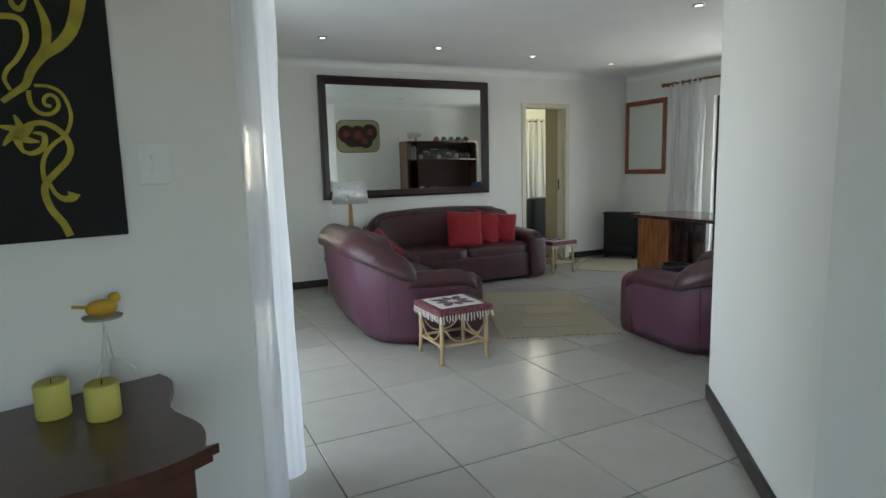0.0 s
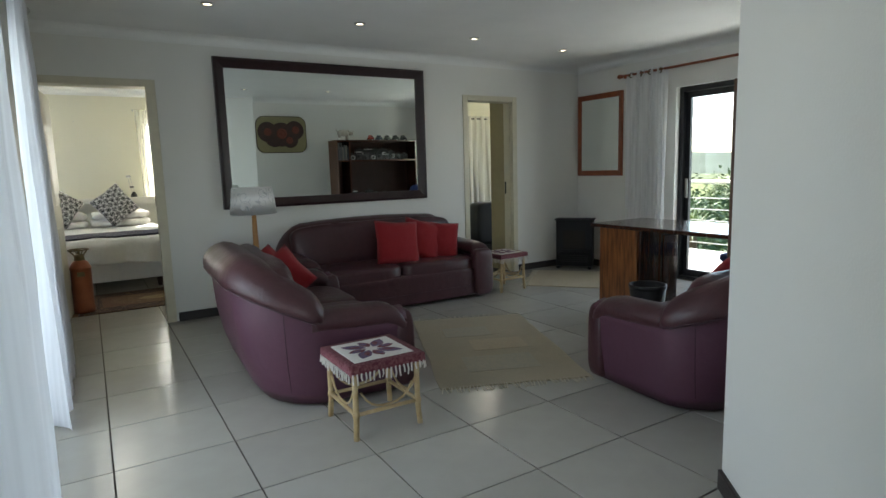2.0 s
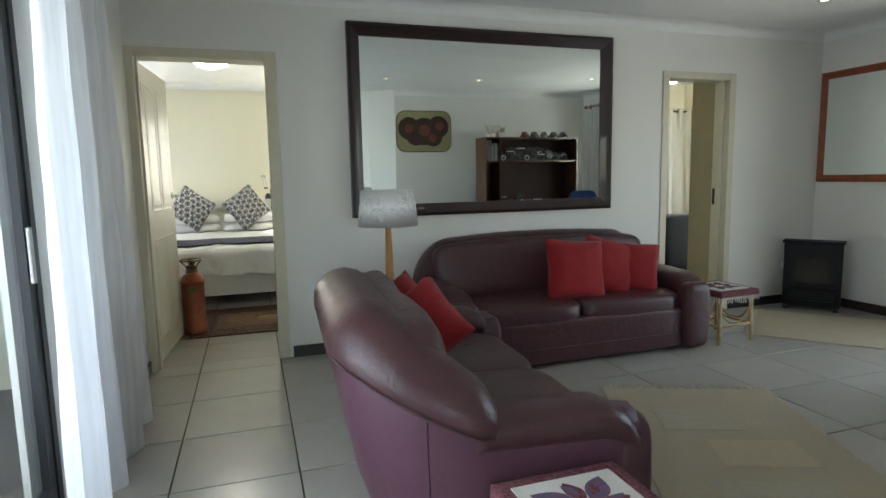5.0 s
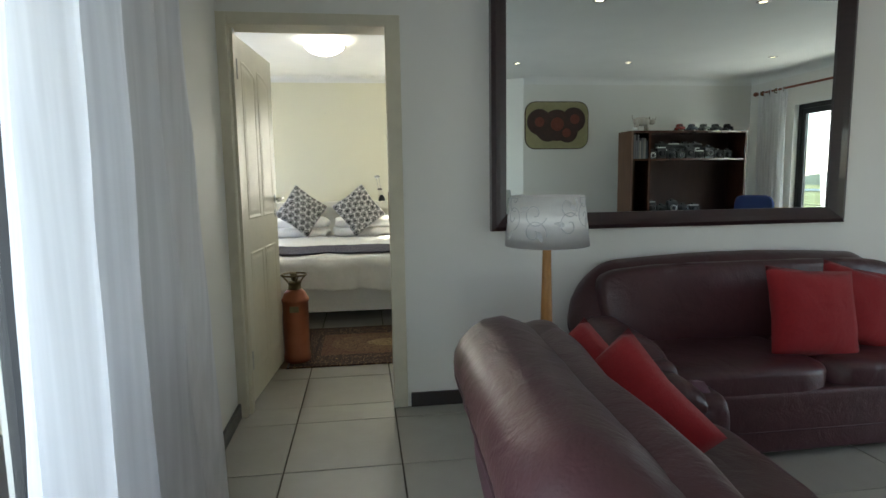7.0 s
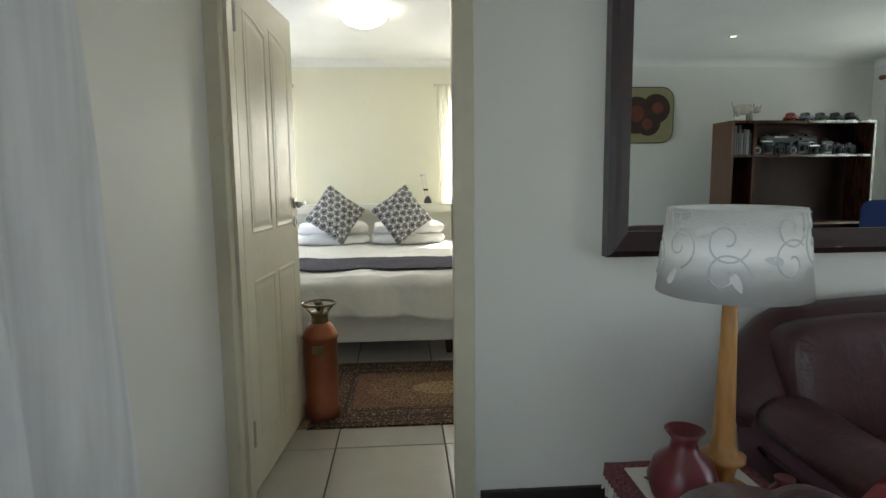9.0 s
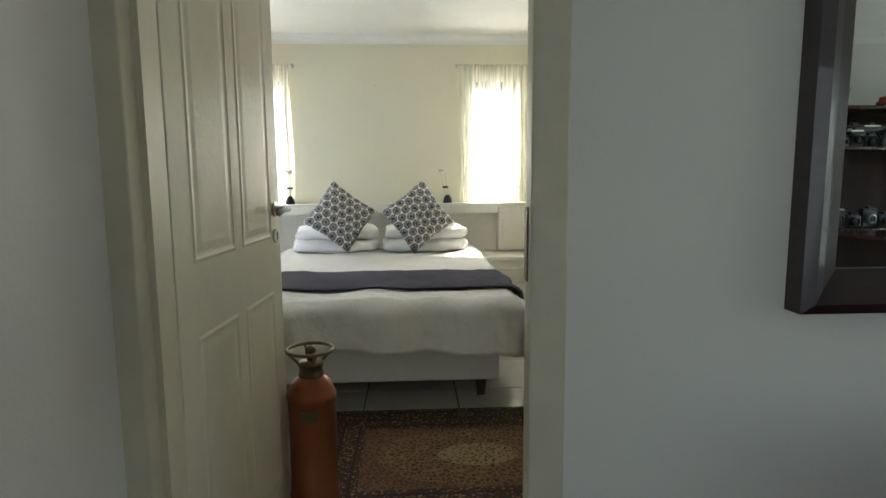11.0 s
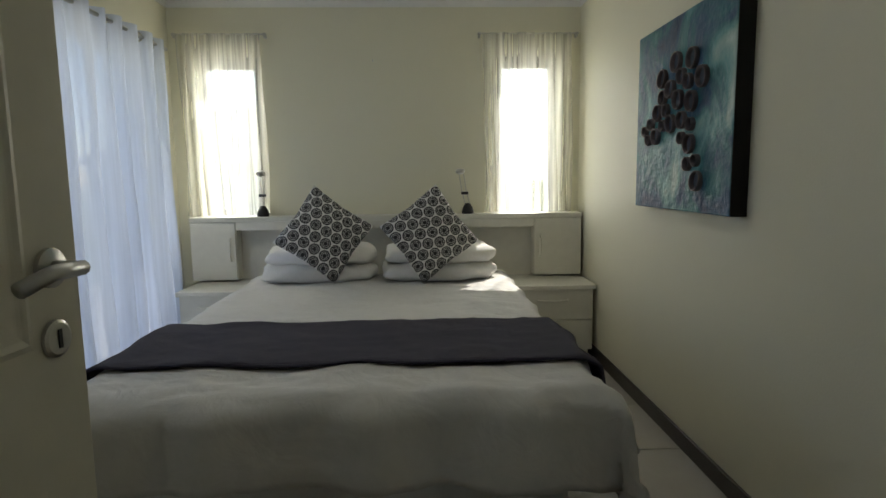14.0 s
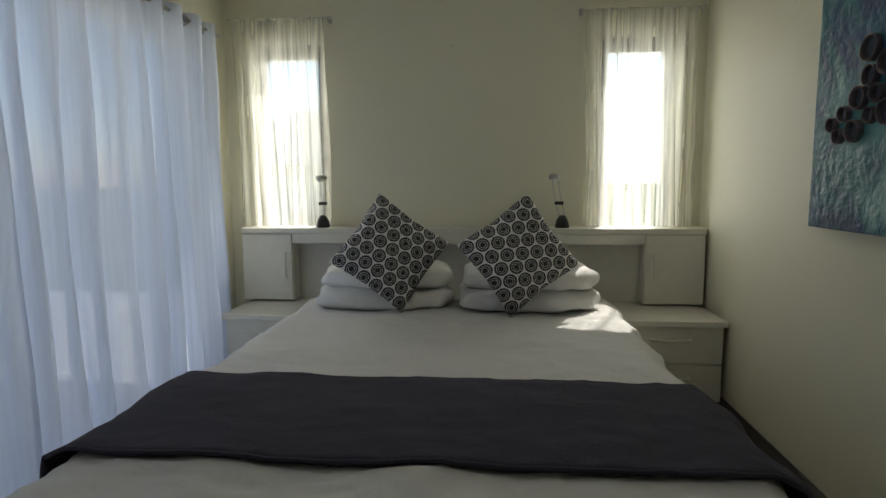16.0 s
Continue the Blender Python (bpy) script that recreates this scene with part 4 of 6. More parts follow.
bc = thing("bookcase", 0, 0, 0, "dark wooden open bookcase holding cameras and books", "bookcase")
X0, X1, Y0, Y1, ZT = 4.41, 5.82, 3.21, 3.55, 1.72
MX, MY = 0.12, 0.09
part("side_panel", box(X0, X0 + 0.025, Y0, Y1, 0, ZT, 0.002), BOOKSIDE, bc, "brown veneered side panel")
part("side_panel", box(X1 - 0.025, X1, Y0, Y1, 0, ZT, 0.002), DARKWOOD, bc)
part("top_panel", box(X0 + 0.025, X1 - 0.025, Y0, Y1, ZT - 0.025, ZT - 0.001), DARKWOOD, bc)
part("back_panel", box(X0 + 0.025, X1 - 0.025, Y0, Y0 + 0.01, 0, ZT - 0.025), BACKWOOD, bc)
part("divider", box(4.62, 4.645, Y0 + 0.01, Y1, 0, ZT - 0.025), DARKWOOD, bc)
for z in (1.385, 0.75):
    part("shelf", box(X0 + 0.025, 4.62, Y0 + 0.01, Y1 - 0.01, z, z + 0.022), DARKWOOD, bc)
    part("shelf", box(4.645, X1 - 0.025, Y0 + 0.01, Y1 - 0.01, z, z + 0.022), DARKWOOD, bc)
CAM_B = material("camera_black", (0.012, 0.012, 0.012), 0.4, grain=0.3, bump=0.2)


def old_camera(x, y, z, s, tall, k):
    c = thing("camera", x + MX, y + MY, z, "old black and chrome film camera on a shelf", "camera", "collected cameras", rz=180)
    hgt = 0.085 * s if not tall else 0.13 * s
    part("body", box(-0.06 * s, 0.06 * s, -0.025, 0.03, 0, hgt, 0.008), CAM_B, c)
    part("top_plate", box(-0.055 * s, 0.055 * s, -0.02, 0.025, hgt, hgt + 0.012, 0.004), STEEL if k % 4 == 1 else CAM_B, c)
    l = part("lens_ring", lathe([(0.034 * s, 0), (0.034 * s, 0.03), (0.026 * s, 0.034), (0.024 * s, 0.02)], 18, caps=False), STEEL if k % 3 == 0 else CAM_B, c)
    l.matrix_basis = pose(0, -0.024, hgt * 0.5, 90, 0, 0)
    l = part("lens_glass", lathe([(0.025 * s, 0.0), (0.022 * s, 0.024), (0.001, 0.028)], 14), BLACKP, c)
    l.matrix_basis = pose(0, -0.024, hgt * 0.5, 90, 0, 0)
    part("finder", box(-0.018 * s, 0.018 * s, -0.015, 0.02, hgt + 0.012, hgt + 0.032, 0.004), CAM_B, c)


for i in range(9):
    old_camera(4.60 + i * 0.118, 3.32, 1.407, 0.95, i in (1, 4, 6), i)
for i in range(5):
    old_camera(4.60 + i * 0.135, 3.33, 0.772, 1.05, i in (0, 2), i + 1)
for i in range(4):
    old_camera(4.78 + i * 0.14, 3.22, 1.407, 1.3, True, i)
BOOK = [material("book_cloth", c, 0.7, grain=0.3) for c in ((0.05, 0.06, 0.10), (0.10, 0.10, 0.11), (0.03, 0.04, 0.06), (0.20, 0.19, 0.17))]
x = 4.33
rnd = random.Random(8)
while x < 4.48:
    w = rnd.uniform(0.018, 0.034)
    b = part("book", box(0, w - 0.002, 0, 0.17, 0, rnd.uniform(0.20, 0.27), 0.003), BOOK[rnd.randrange(4)])
    b.matrix_world = pose(x + MX, 3.27 + MY, 1.407)
    tagged(b, "upright hardback book on the bookcase shelf", "book", "books")
    x += w
CARS = [material("toy_paint", c, 0.25, coat=0.6) for c in ((0.30, 0.03, 0.02), (0.10, 0.13, 0.16), (0.20, 0.22, 0.20), (0.12, 0.14, 0.13), (0.02, 0.02, 0.025))]
for i in range(5):
    c = thing("toy_car", 4.93 + MX + i * 0.148, 3.34 + MY, ZT - 0.001, "small die-cast toy car on the bookcase top", "toy car", "toy cars", rz=90)
    k = 1.0 + 0.1 * (i % 2)
    part("body", puff(0.16, 0.075 * k, 0.04, 0.5, 16, (0, 0, 0.032)), CARS[i], c, smooth=True)
    part("cabin", puff(0.085, 0.062, 0.05, 0.55, 16, (-0.01, 0, 0.058)), CARS[i], c, smooth=True)
    part("windscreen", puff(0.088, 0.05, 0.026, 0.4, 12, (-0.008, 0, 0.062)), BLACKP, c)
    for wx in (-0.048, 0.048):
        for wy in (-0.034, 0.034):
            w = part("wheel", lathe([(0.014, -0.006), (0.014, 0.006)], 12), BLACKP, c)
            w.matrix_basis = pose(wx, wy, 0.014, 90, 0, 0)
RHINO = material("bleached_wood", (0.52, 0.48, 0.42), 0.8, grain=0.6, grain_size=20, bump=0.3, colour2=(0.28, 0.24, 0.2))
bm = puff(0.20, 0.085, 0.10, 0.8, 20, (0, 0, 0.11))
puff(0.085, 0.06, 0.06, 0.8, 14, (0.12, 0, 0.105), bm)
for lx in (-0.065, 0.06):
    for ly in (-0.025, 0.025):
        tube([(lx, ly, 0.0), (lx, ly, 0.09)], 0.017, 8, bm)
tube([(0.15, 0, 0.12), (0.168, 0, 0.14), (0.172, 0, 0.165)], 0.011, 8, bm, lambda q: 1 - 0.85 * q)
tube([(0.13, 0, 0.13), (0.138, 0, 0.155)], 0.007, 6, bm, lambda q: 1 - 0.8 * q)
for ly in (-0.02, 0.02):
    tube([(0.085, ly, 0.135), (0.08, ly * 1.5, 0.165)], 0.010, 6, bm, lambda q: 1 - 0.6 * q)
tube([(-0.10, 0, 0.13), (-0.118, 0, 0.16), (-0.115, 0, 0.185)], 0.006, 6, bm, lambda q: 1 - 0.5 * q)
r = part("rhino_figurine", bm, RHINO, smooth=True)
r.matrix_world = pose(4.47 + MX, 3.33 + MY, ZT)
tagged(r, "pale carved wooden rhino figurine on the bookcase", "figurine")
c = part("white_cup", lathe([(0.028, 0), (0.032, 0.035), (0.028, 0.035), (0.025, 0.006)], 18), PLASTIC, smooth=True)
c.matrix_world = pose(4.36 + MX, 3.40 + MY, ZT)
tagged(c, "small white bowl on the bookcase top", "bowl")

BLUE = material("blue_upholstery", (0.018, 0.04, 0.15), 0.85, grain=0.4, grain_size=90, bump=0.3, bump_size=250)
oc = thing("office_chair", 5.50, 4.0, 0, "blue upholstered swivel office chair at the desk", "chair", rz=150)
part("backrest", puff(0.07, 0.42, 0.42, 0.45, 24, (-0.22, 0, 0.78)), BLUE, oc, "blue cloth backrest", smooth=True)
part("seat", puff(0.44, 0.44, 0.08, 0.45, 24, (0, 0, 0.46)), BLUE, oc, smooth=True)
part("post", lathe([(0.03, 0.08), (0.025, 0.43)], 12), BLACKP, oc)
part("spine", tube([(-0.12, 0, 0.44), (-0.25, 0, 0.48), (-0.26, 0, 0.75)], 0.015, 8), BLACKP, oc)
for i in range(5):
    a = i * math.tau / 5
    leg = part("leg", tube([(0, 0, 0.09), (0.26 * math.cos(a), 0.26 * math.sin(a), 0.055)], 0.018, 8), BLACKP, oc)
    part("castor", puff(0.045, 0.03, 0.05, 0.8, 12, (0.26 * math.cos(a), 0.26 * math.sin(a), 0.025)), BLACKP, leg)
PINE = material("pale_pine", (0.48, 0.30, 0.12), 0.4, grain=0.6, grain_size=8, stretch=(1, 6, 6), colour2=(0.32, 0.18, 0.06))
st = thing("side_table", 6.12, 3.75, 0, "small pale pine table with papers near the window", "table")
part("tabletop", box(-0.22, 0.22, -0.25, 0.25, 0.80, 0.825, 0.004), PINE, st)
for x in (-0.19, 0.19):
    for y in (-0.22, 0.22):
        part("leg", box(x - 0.02, x + 0.02, y - 0.02, y + 0.02, 0, 0.80, 0.003), PINE, st)

# wall plaque with lobed dark shape and red roundels
PQ_BG = material("plaque_straw", (0.34, 0.31, 0.16), 0.6, grain=0.3, grain_size=30)
PQ_DK = material("plaque_brown", (0.035, 0.018, 0.014), 0.45, grain=0.6, grain_size=18, colour2=(0.08, 0.03, 0.02))
PQ_RD = material("plaque_red", (0.20, 0.045, 0.03), 0.45, grain=0.5, grain_size=60)
pq = thing("wall_plaque", 3.775, SY + 0.002, 1.84, "straw-coloured rounded wall plaque with dark lobed shape and red discs", "wall art")


def rounded_plate(w, h, r, y0, y1):
    pts = []
    for cx, cz, a0 in ((w / 2 - r, h / 2 - r, 0), (-w / 2 + r, h / 2 - r, 90), (-w / 2 + r, -h / 2 + r, 180), (w / 2 - r, -h / 2 + r, 270)):
        for i in range(7):
            a = radians(a0 + 15 * i)
            pts.append((cx + r * math.cos(a), cz + r * math.sin(a)))
    return add_ring(bmesh.new(), [[(x, y0, z) for x, z in pts], [(x, y1, z) for x, z in pts]])


part("rim", rounded_plate(0.80, 0.57, 0.13, 0, 0.018), PQ_DK, pq)
part("panel", rounded_plate(0.78, 0.55, 0.12, 0.0185, 0.022), PQ_BG, pq)
for x, z, r in ((w * 1.3 for w in q) for q in ((-0.17, 0.03, 0.12), (0.0, 0.0, 0.145), (0.16, 0.05, 0.115), (0.10, -0.06, 0.10), (-0.09, -0.03, 0.12))):
    d = part("lobe", lathe([(r, 0), (r - 0.006, 0.006)], 28), PQ_DK, pq)
    d.matrix_basis = pose(x, 0.0222 + 0.0006 * abs(x) * 10, z, -90, 0, 0)
for x, z, r in ((w * 1.3 for w in q) for q in ((-0.17, 0.03, 0.045), (0.0, 0.01, 0.062), (0.17, 0.055, 0.045), (0.09, -0.07, 0.042))):
    d = part("disc", lathe([(r, 0), (r, 0.004), (r * 0.7, 0.007), (r * 0.62, 0.003), (r * 0.3, 0.004), (0.001, 0.006)], 24), PQ_RD, pq)
    d.matrix_basis = pose(x, 0.0315, z, -90, 0, 0)

# ---- passage: canvas, switch, console table with candles ----
def at_wall(name, lx, ly, z, label, category, rz=0):
    t = new(name)
    t.matrix_world = PW @ pose(lx + 0.036, ly, z, 0, 0, rz)
    return tagged(t, label, category)


CANVAS = material("black_canvas", (0.008, 0.008, 0.008), 0.85, grain=0.3, grain_size=200, bump=0.3, bump_size=400)
GOLD = material("yellow_ochre_paint", (0.42, 0.34, 0.03), 0.7, grain=0.7, grain_size=25, bump=0.3, bump_size=200, colour2=(0.24, 0.20, 0.02))
cv = at_wall("canvas_painting", -0.385, -0.002, 1.115, "black canvas with painted yellow scrolls and a flower", "painting")
part("canvas", box(-0.72, 0.004, -0.038, 0, -0.02, 1.02, 0.004), CANVAS, cv)


def stroke(pts, w, taper):
    """A flat brush stroke on the canvas."""
    bm = bmesh.new()
    P = [Vector((x, z)) for x, z in pts]
    fine = []
    for i in range(len(P) - 1):
        a, b, c, d = P[max(i - 1, 0)], P[i], P[i + 1], P[min(i + 2, len(P) - 1)]
        for k in range(8):
            q = k / 8
            fine.append(0.5 * ((2 * b) + (c - a) * q + (2 * a - 5 * b + 4 * c - d) * q * q + (3 * b - a - 3 * c + d) * q ** 3))
    fine.append(P[-1])
    n = len(fine)
    L, R = [], []
    for i, p in enumerate(fine):
        t = (fine[min(i + 1, n - 1)] - fine[max(i - 1, 0)])
        t = t.normalized() if t.length else Vector((1, 0))
        s = Vector((-t.y, t.x)) * w * 0.5 * taper(i / (n - 1))
        L.append(bm.verts.new((p.x + s.x, -0.0395, p.y + s.y)))
        R.append(bm.verts.new((p.x - s.x, -0.0395, p.y - s.y)))
    for i in range(n - 1):
        bm.faces.new((L[i], L[i + 1], R[i + 1], R[i]))
    part("brush_stroke", bm, GOLD, cv)


grow = lambda q: 0.35 + 0.9 * math.sin(math.pi * min(1, q * 1.05)) ** 0.8
stroke([(-0.132, -0.012), (-0.144, 0.022), (-0.165, 0.057), (-0.175, 0.095), (-0.17, 0.123), (-0.146, 0.151), (-0.121, 0.178), (-0.11, 0.207), (-0.116, 0.235), (-0.135, 0.258), (-0.163, 0.271), (-0.192, 0.265), (-0.211, 0.247)], 0.016, lambda q: 1.1 - 0.35 * q)
stroke([(-0.163, 0.123), (-0.154, 0.099), (-0.138, 0.084), (-0.119, 0.085), (-0.113, 0.097)], 0.017, lambda q: 0.5 + 1.3 * q ** 2)
stroke([(-0.171, 0.116), (-0.174, 0.158), (-0.165, 0.193), (-0.145, 0.22), (-0.119, 0.242), (-0.103, 0.277), (-0.103, 0.312), (-0.117, 0.346), (-0.142, 0.36), (-0.171, 0.36)], 0.012, lambda q: 0.9 - 0.3 * q)
stroke([(-0.184, 0.348), (-0.182, 0.315), (-0.166, 0.295), (-0.143, 0.294), (-0.126, 0.311), (-0.128, 0.331), (-0.141, 0.34), (-0.154, 0.33), (-0.153, 0.315), (-0.141, 0.313)], 0.010, lambda q: 1.0 - 0.2 * q)
stroke([(-0.185, 0.247), (-0.163, 0.241), (-0.168, 0.211), (-0.194, 0.197), (-0.212, 0.206)], 0.011, grow)
stroke([(-0.238, 0.318), (-0.212, 0.34), (-0.188, 0.361), (-0.173, 0.395), (-0.147, 0.431), (-0.109, 0.462), (-0.081, 0.499), (-0.063, 0.549), (-0.052, 0.605)], 0.031, lambda q: 0.35 + 0.75 * q)
stroke([(-0.166, 0.413), (-0.139, 0.456), (-0.132, 0.499), (-0.137, 0.531), (-0.151, 0.575)], 0.016, grow)
stroke([(-0.219, 0.346), (-0.228, 0.371), (-0.219, 0.395), (-0.199, 0.419), (-0.178, 0.461), (-0.177, 0.5), (-0.194, 0.516), (-0.231, 0.513)], 0.013, lambda q: 0.6 + 0.5 * q)
stroke([(-0.198, 0.567), (-0.194, 0.542), (-0.18, 0.537), (-0.166, 0.562)], 0.011, grow)
stroke([(-0.30, 0.60), (-0.26, 0.66), (-0.20, 0.70), (-0.16, 0.78), (-0.18, 0.88), (-0.24, 0.93)], 0.034, grow)
stroke([(-0.06, 0.60), (-0.08, 0.70), (-0.13, 0.78), (-0.12, 0.88), (-0.07, 0.94)], 0.028, grow)
stroke([(-0.42, 0.30), (-0.40, 0.50), (-0.46, 0.68), (-0.52, 0.85)], 0.045, grow)
for i in range(6):
    a = i * math.tau / 6 + 0.35
    stroke([(-0.213, 0.243), (-0.213 + 0.018 * math.cos(a), 0.243 + 0.020 * math.sin(a)), (-0.213 + 0.042 * math.cos(a + .3), 0.243 + 0.046 * math.sin(a + .3))], 0.026, lambda q: 1.15 - q)
sw = at_wall("light_switch", -0.292, -0.001, 1.285, "white two-gang light switch plate on the wall", "switch")
part("plate", box(-0.043, 0.043, -0.010, 0, -0.06, 0.06, 0.005), PLASTIC, sw)
for z in (-0.016, 0.016):
    k = part("button", lathe([(0.010, 0), (0.009, 0.004), (0.004, 0.005)], 14), PLASTIC, sw)
    k.matrix_basis = pose(0, -0.010, z, 90, 0, 0)
s2 = thing("light_switch", 2.169, 1.18, 1.20, "white light switch plate on the passage wall", "switch")
part("plate", box(-0.010, 0, -0.06, 0.06, -0.06, 0.06, 0.005), PLASTIC, s2)
part("rocker", box(-0.014, -0.010, -0.02, 0.02, -0.03, 0.03, 0.002), PLASTIC, s2)

ct = at_wall("console_table", 0, 0, 0, "polished cherry console table with a serpentine carved edge", "table")


def serpentine(x0, x1, depth, z0, z1, grow_by, wave=0.02):
    """A table slab against the wall with a wavy outline."""
    pts = [(x0, -0.004)]
    n = 40
    for i in range(9):
        q = i / 8
        pts.append((x0 - grow_by - wave * math.sin(q * 6.0), -depth * q))
    for i in range(1, n):
        q = i / n
        pts.append((x0 + (x1 - x0) * q, -depth - grow_by - wave * math.cos(q * 15)))
    for i in range(17):
        q = 1 - i / 16
        pts.append((x1 + grow_by + wave * math.sin(q * 9.5) - 0.07 * q, -depth * q))
    pts.append((x1, -0.004))
    return add_ring(bmesh.new(), [[(x, y, z0) for x, y in pts], [(x, y, z1) for x, y in pts]])


CT = 0.675
part("tabletop", serpentine(-1.45, -0.345, 0.56, CT - 0.022, CT, 0.015), CONSOLE, ct, "glossy serpentine top")
part("top_moulding", serpentine(-1.45, -0.355, 0.555, CT - 0.045, CT - 0.022, 0.004), CONSOLE, ct)
part("apron", serpentine(-1.42, -0.385, 0.525, CT - 0.16, CT - 0.045, 0.0, 0.026), CONSOLE, ct, "carved apron")
for x in (-1.38, -0.47):
    for y in (-0.05, -0.48):
        part("leg", tube([(x, y, CT - 0.10), (x + 0.03, y - 0.02, CT - 0.25), (x - 0.01, y, 0.15), (x + 0.02, y - 0.02, 0.0)], 0.032, 10, taper=lambda q: 1.2 - 0.55 * q), CONSOLE, ct, smooth=True)
WAX = material("yellow_wax", (0.62, 0.56, 0.12), 0.5, grain=0.3, grain_size=14, bump=0.1, colour2=(0.52, 0.44, 0.08))
for x, y in ((-0.608, -0.130), (-0.520, -0.229)):
    c = at_wall("pillar_candle", x, y, CT, "pale yellow pillar candle on the console table", "candle")
    tagged(c, group="pillar candles")
    part("wax", lathe([(0.036, 0), (0.038, 0.004), (0.038, 0.083), (0.034, 0.088), (0.026, 0.082), (0.001, 0.081)], 24), WAX, c, smooth=True)
    part("wick", tube([(0, 0, 0.08), (0.002, 0, 0.094)], 0.0015, 5), BLACKP, c)
bd = at_wall("bird_ornament", -0.475, -0.09, CT, "yellow bird ornament on a thin wire stand", "ornament")
part("stand", tube([(0, 0, 0), (0.003, 0, 0.10), (0, 0, 0.215)], 0.004, 8), PLASTIC, bd)
part("ribbon", tube([(-0.02, -0.01, 0.05), (-0.012, -0.012, 0.12), (0.0, -0.005, 0.19), (0.012, -0.012, 0.12), (0.008, -0.02, 0.07)], 0.004, 6, flat=0.4), LINEN, bd)
part("ribbon_tail", tube([(-0.05, -0.09, 0.07), (-0.03, -0.085, 0.11), (0.0, -0.06, 0.12), (0.03, -0.08, 0.105), (0.045, -0.09, 0.085)], 0.005, 6, flat=0.4), LINEN, bd)
part("perch", lathe([(0.045, 0.212), (0.048, 0.218), (0.001, 0.220)], 18), material("perch_green", (0.35, 0.36, 0.24), 0.7), bd)
YEL = material("bird_yellow", (0.62, 0.36, 0.02), 0.6, grain=0.4, grain_size=30)
part("bird_body", puff(0.075, 0.04, 0.042, 0.9, 16, (0, 0, 0.24)), YEL, bd, smooth=True)
part("bird_head", puff(0.03, 0.028, 0.028, 1.0, 12, (0.032, 0, 0.262)), YEL, bd, smooth=True)
part("bird_tail", tube([(-0.03, 0, 0.245), (-0.065, 0, 0.252)], 0.010, 6, flat=0.4), YEL, bd)


# ---- bedroom ----
DL = pose(0.790, NY + NT + 0.026, 0.008, 0, 0, 85.0)     # the door leaf, hinged at its origin, along local x
dr = new("door_1")
dr.matrix_world = DL
tagged(dr, "cream panelled wooden door standing open into the bedroom", "door", kind="structure")
DW, DH = 0.745, 1.955
part("door_leaf", box(0, DW, 0.0, 0.040, 0, DH, 0.003), DOOR, dr)


def door_panel(x0, x1, z0, z1, arch=0.0):
    """A moulding ring round a shallow raised field on the face that the walk passes."""
    def outline(e):
        n = 8
        top = [(x1 - e + (x0 + 2 * e - x1) * i / n, z1 - e + arch * (math.sin(math.pi * (0.5 * i / n if arch > 0 else 0.5 - 0.5 * i / n)) if arch else 0)) for i in range(n + 1)]
        return [(x0 + e, z0 + e), (x1 - e, z0 + e)] + top
    o = [outline(e) for e in (0, 0.008, 0.016, 0.024, 0.045)]
    y = (0.0, -0.0024, -0.0007, 0.0002, -0.0014)
    rings = [[(px, yy, pz) for px, pz in oo] for oo, yy in zip(o, y)]
    bm = add_ring(bmesh.new(), rings, True, False)
    bm.faces.new([bm.verts.new((px, -0.0014, pz)) for px, pz in o[-1]])
    bmesh.ops.recalc_face_normals(bm, faces=bm.faces)
    part("door_panel", bm, DOOR, dr)


door_panel(0.09, 0.345, 1.0, 1.80, 0.04)
door_panel(0.40, 0.655, 1.0, 1.80, 0.04)
door_panel(0.09, 0.345, 0.14, 0.82)
door_panel(0.40, 0.655, 0.14, 0.82)
for y, d in ((-0.001, -1), (0.041, 1)):
    hd = part("handle", tube([(DW - 0.055, y, 1.095), (DW - 0.055, y + d * 0.045, 1.095), (DW - 0.07, y + d * 0.055, 1.098), (DW - 0.12, y + d * 0.055, 1.099), (DW - 0.165, y + d * 0.05, 1.087)], 0.0095, 10), STEEL, dr, "satin steel lever handle", smooth=True)
    r = part("rosette", lathe([(0.025, 0), (0.025, 0.006), (0.012, 0.009)], 20), STEEL, hd)
    r.matrix_basis = pose(DW - 0.055, y, 1.095, 90 if d < 0 else -90, 0, 0)
    k = part("keyhole_plate", lathe([(0.024, 0), (0.024, 0.005), (0.020, 0.007)], 20), STEEL, dr)
    k.matrix_basis = pose(DW - 0.055, y, 1.005, 90 if d < 0 else -90, 0, 0)
    part("keyhole", box(DW - 0.058, DW - 0.052, y + d * 0.0075 - 0.001, y + d * 0.0075 + 0.001, 0.993, 1.017), BLACKP, dr)
for z in (0.24, 1.78):
    part("hinge", tube([(-0.004, -0.004, z - 0.05), (-0.004, -0.004, z + 0.05)], 0.008, 8), STEEL, dr)

# bed
bed = thing("bed", 0, 0, 0, "double bed base and mattress on dark wooden feet", "bed")
CX = 1.045
part("bed_base", box(CX - 0.73, CX + 0.73, 8.665, 10.92, 0.115, 0.33, 0.015), LINEN, bed, "cream upholstered base")
part("mattress", box(CX - 0.75, CX + 0.75, 8.63, 10.92, 0.33, 0.545, 0.04, 3), LINEN, bed)
DK = material("dark_foot", (0.03, 0.012, 0.010), 0.4)
for x in (CX - 0.64, CX + 0.64):
    for y in (8.77, 9.8, 10.8):
        f = part("foot", lathe([(0.028, 0), (0.048, 0.115)], 4), DK, bed)
        f.matrix_basis = pose(x, y, 0, 0, 0, 45)


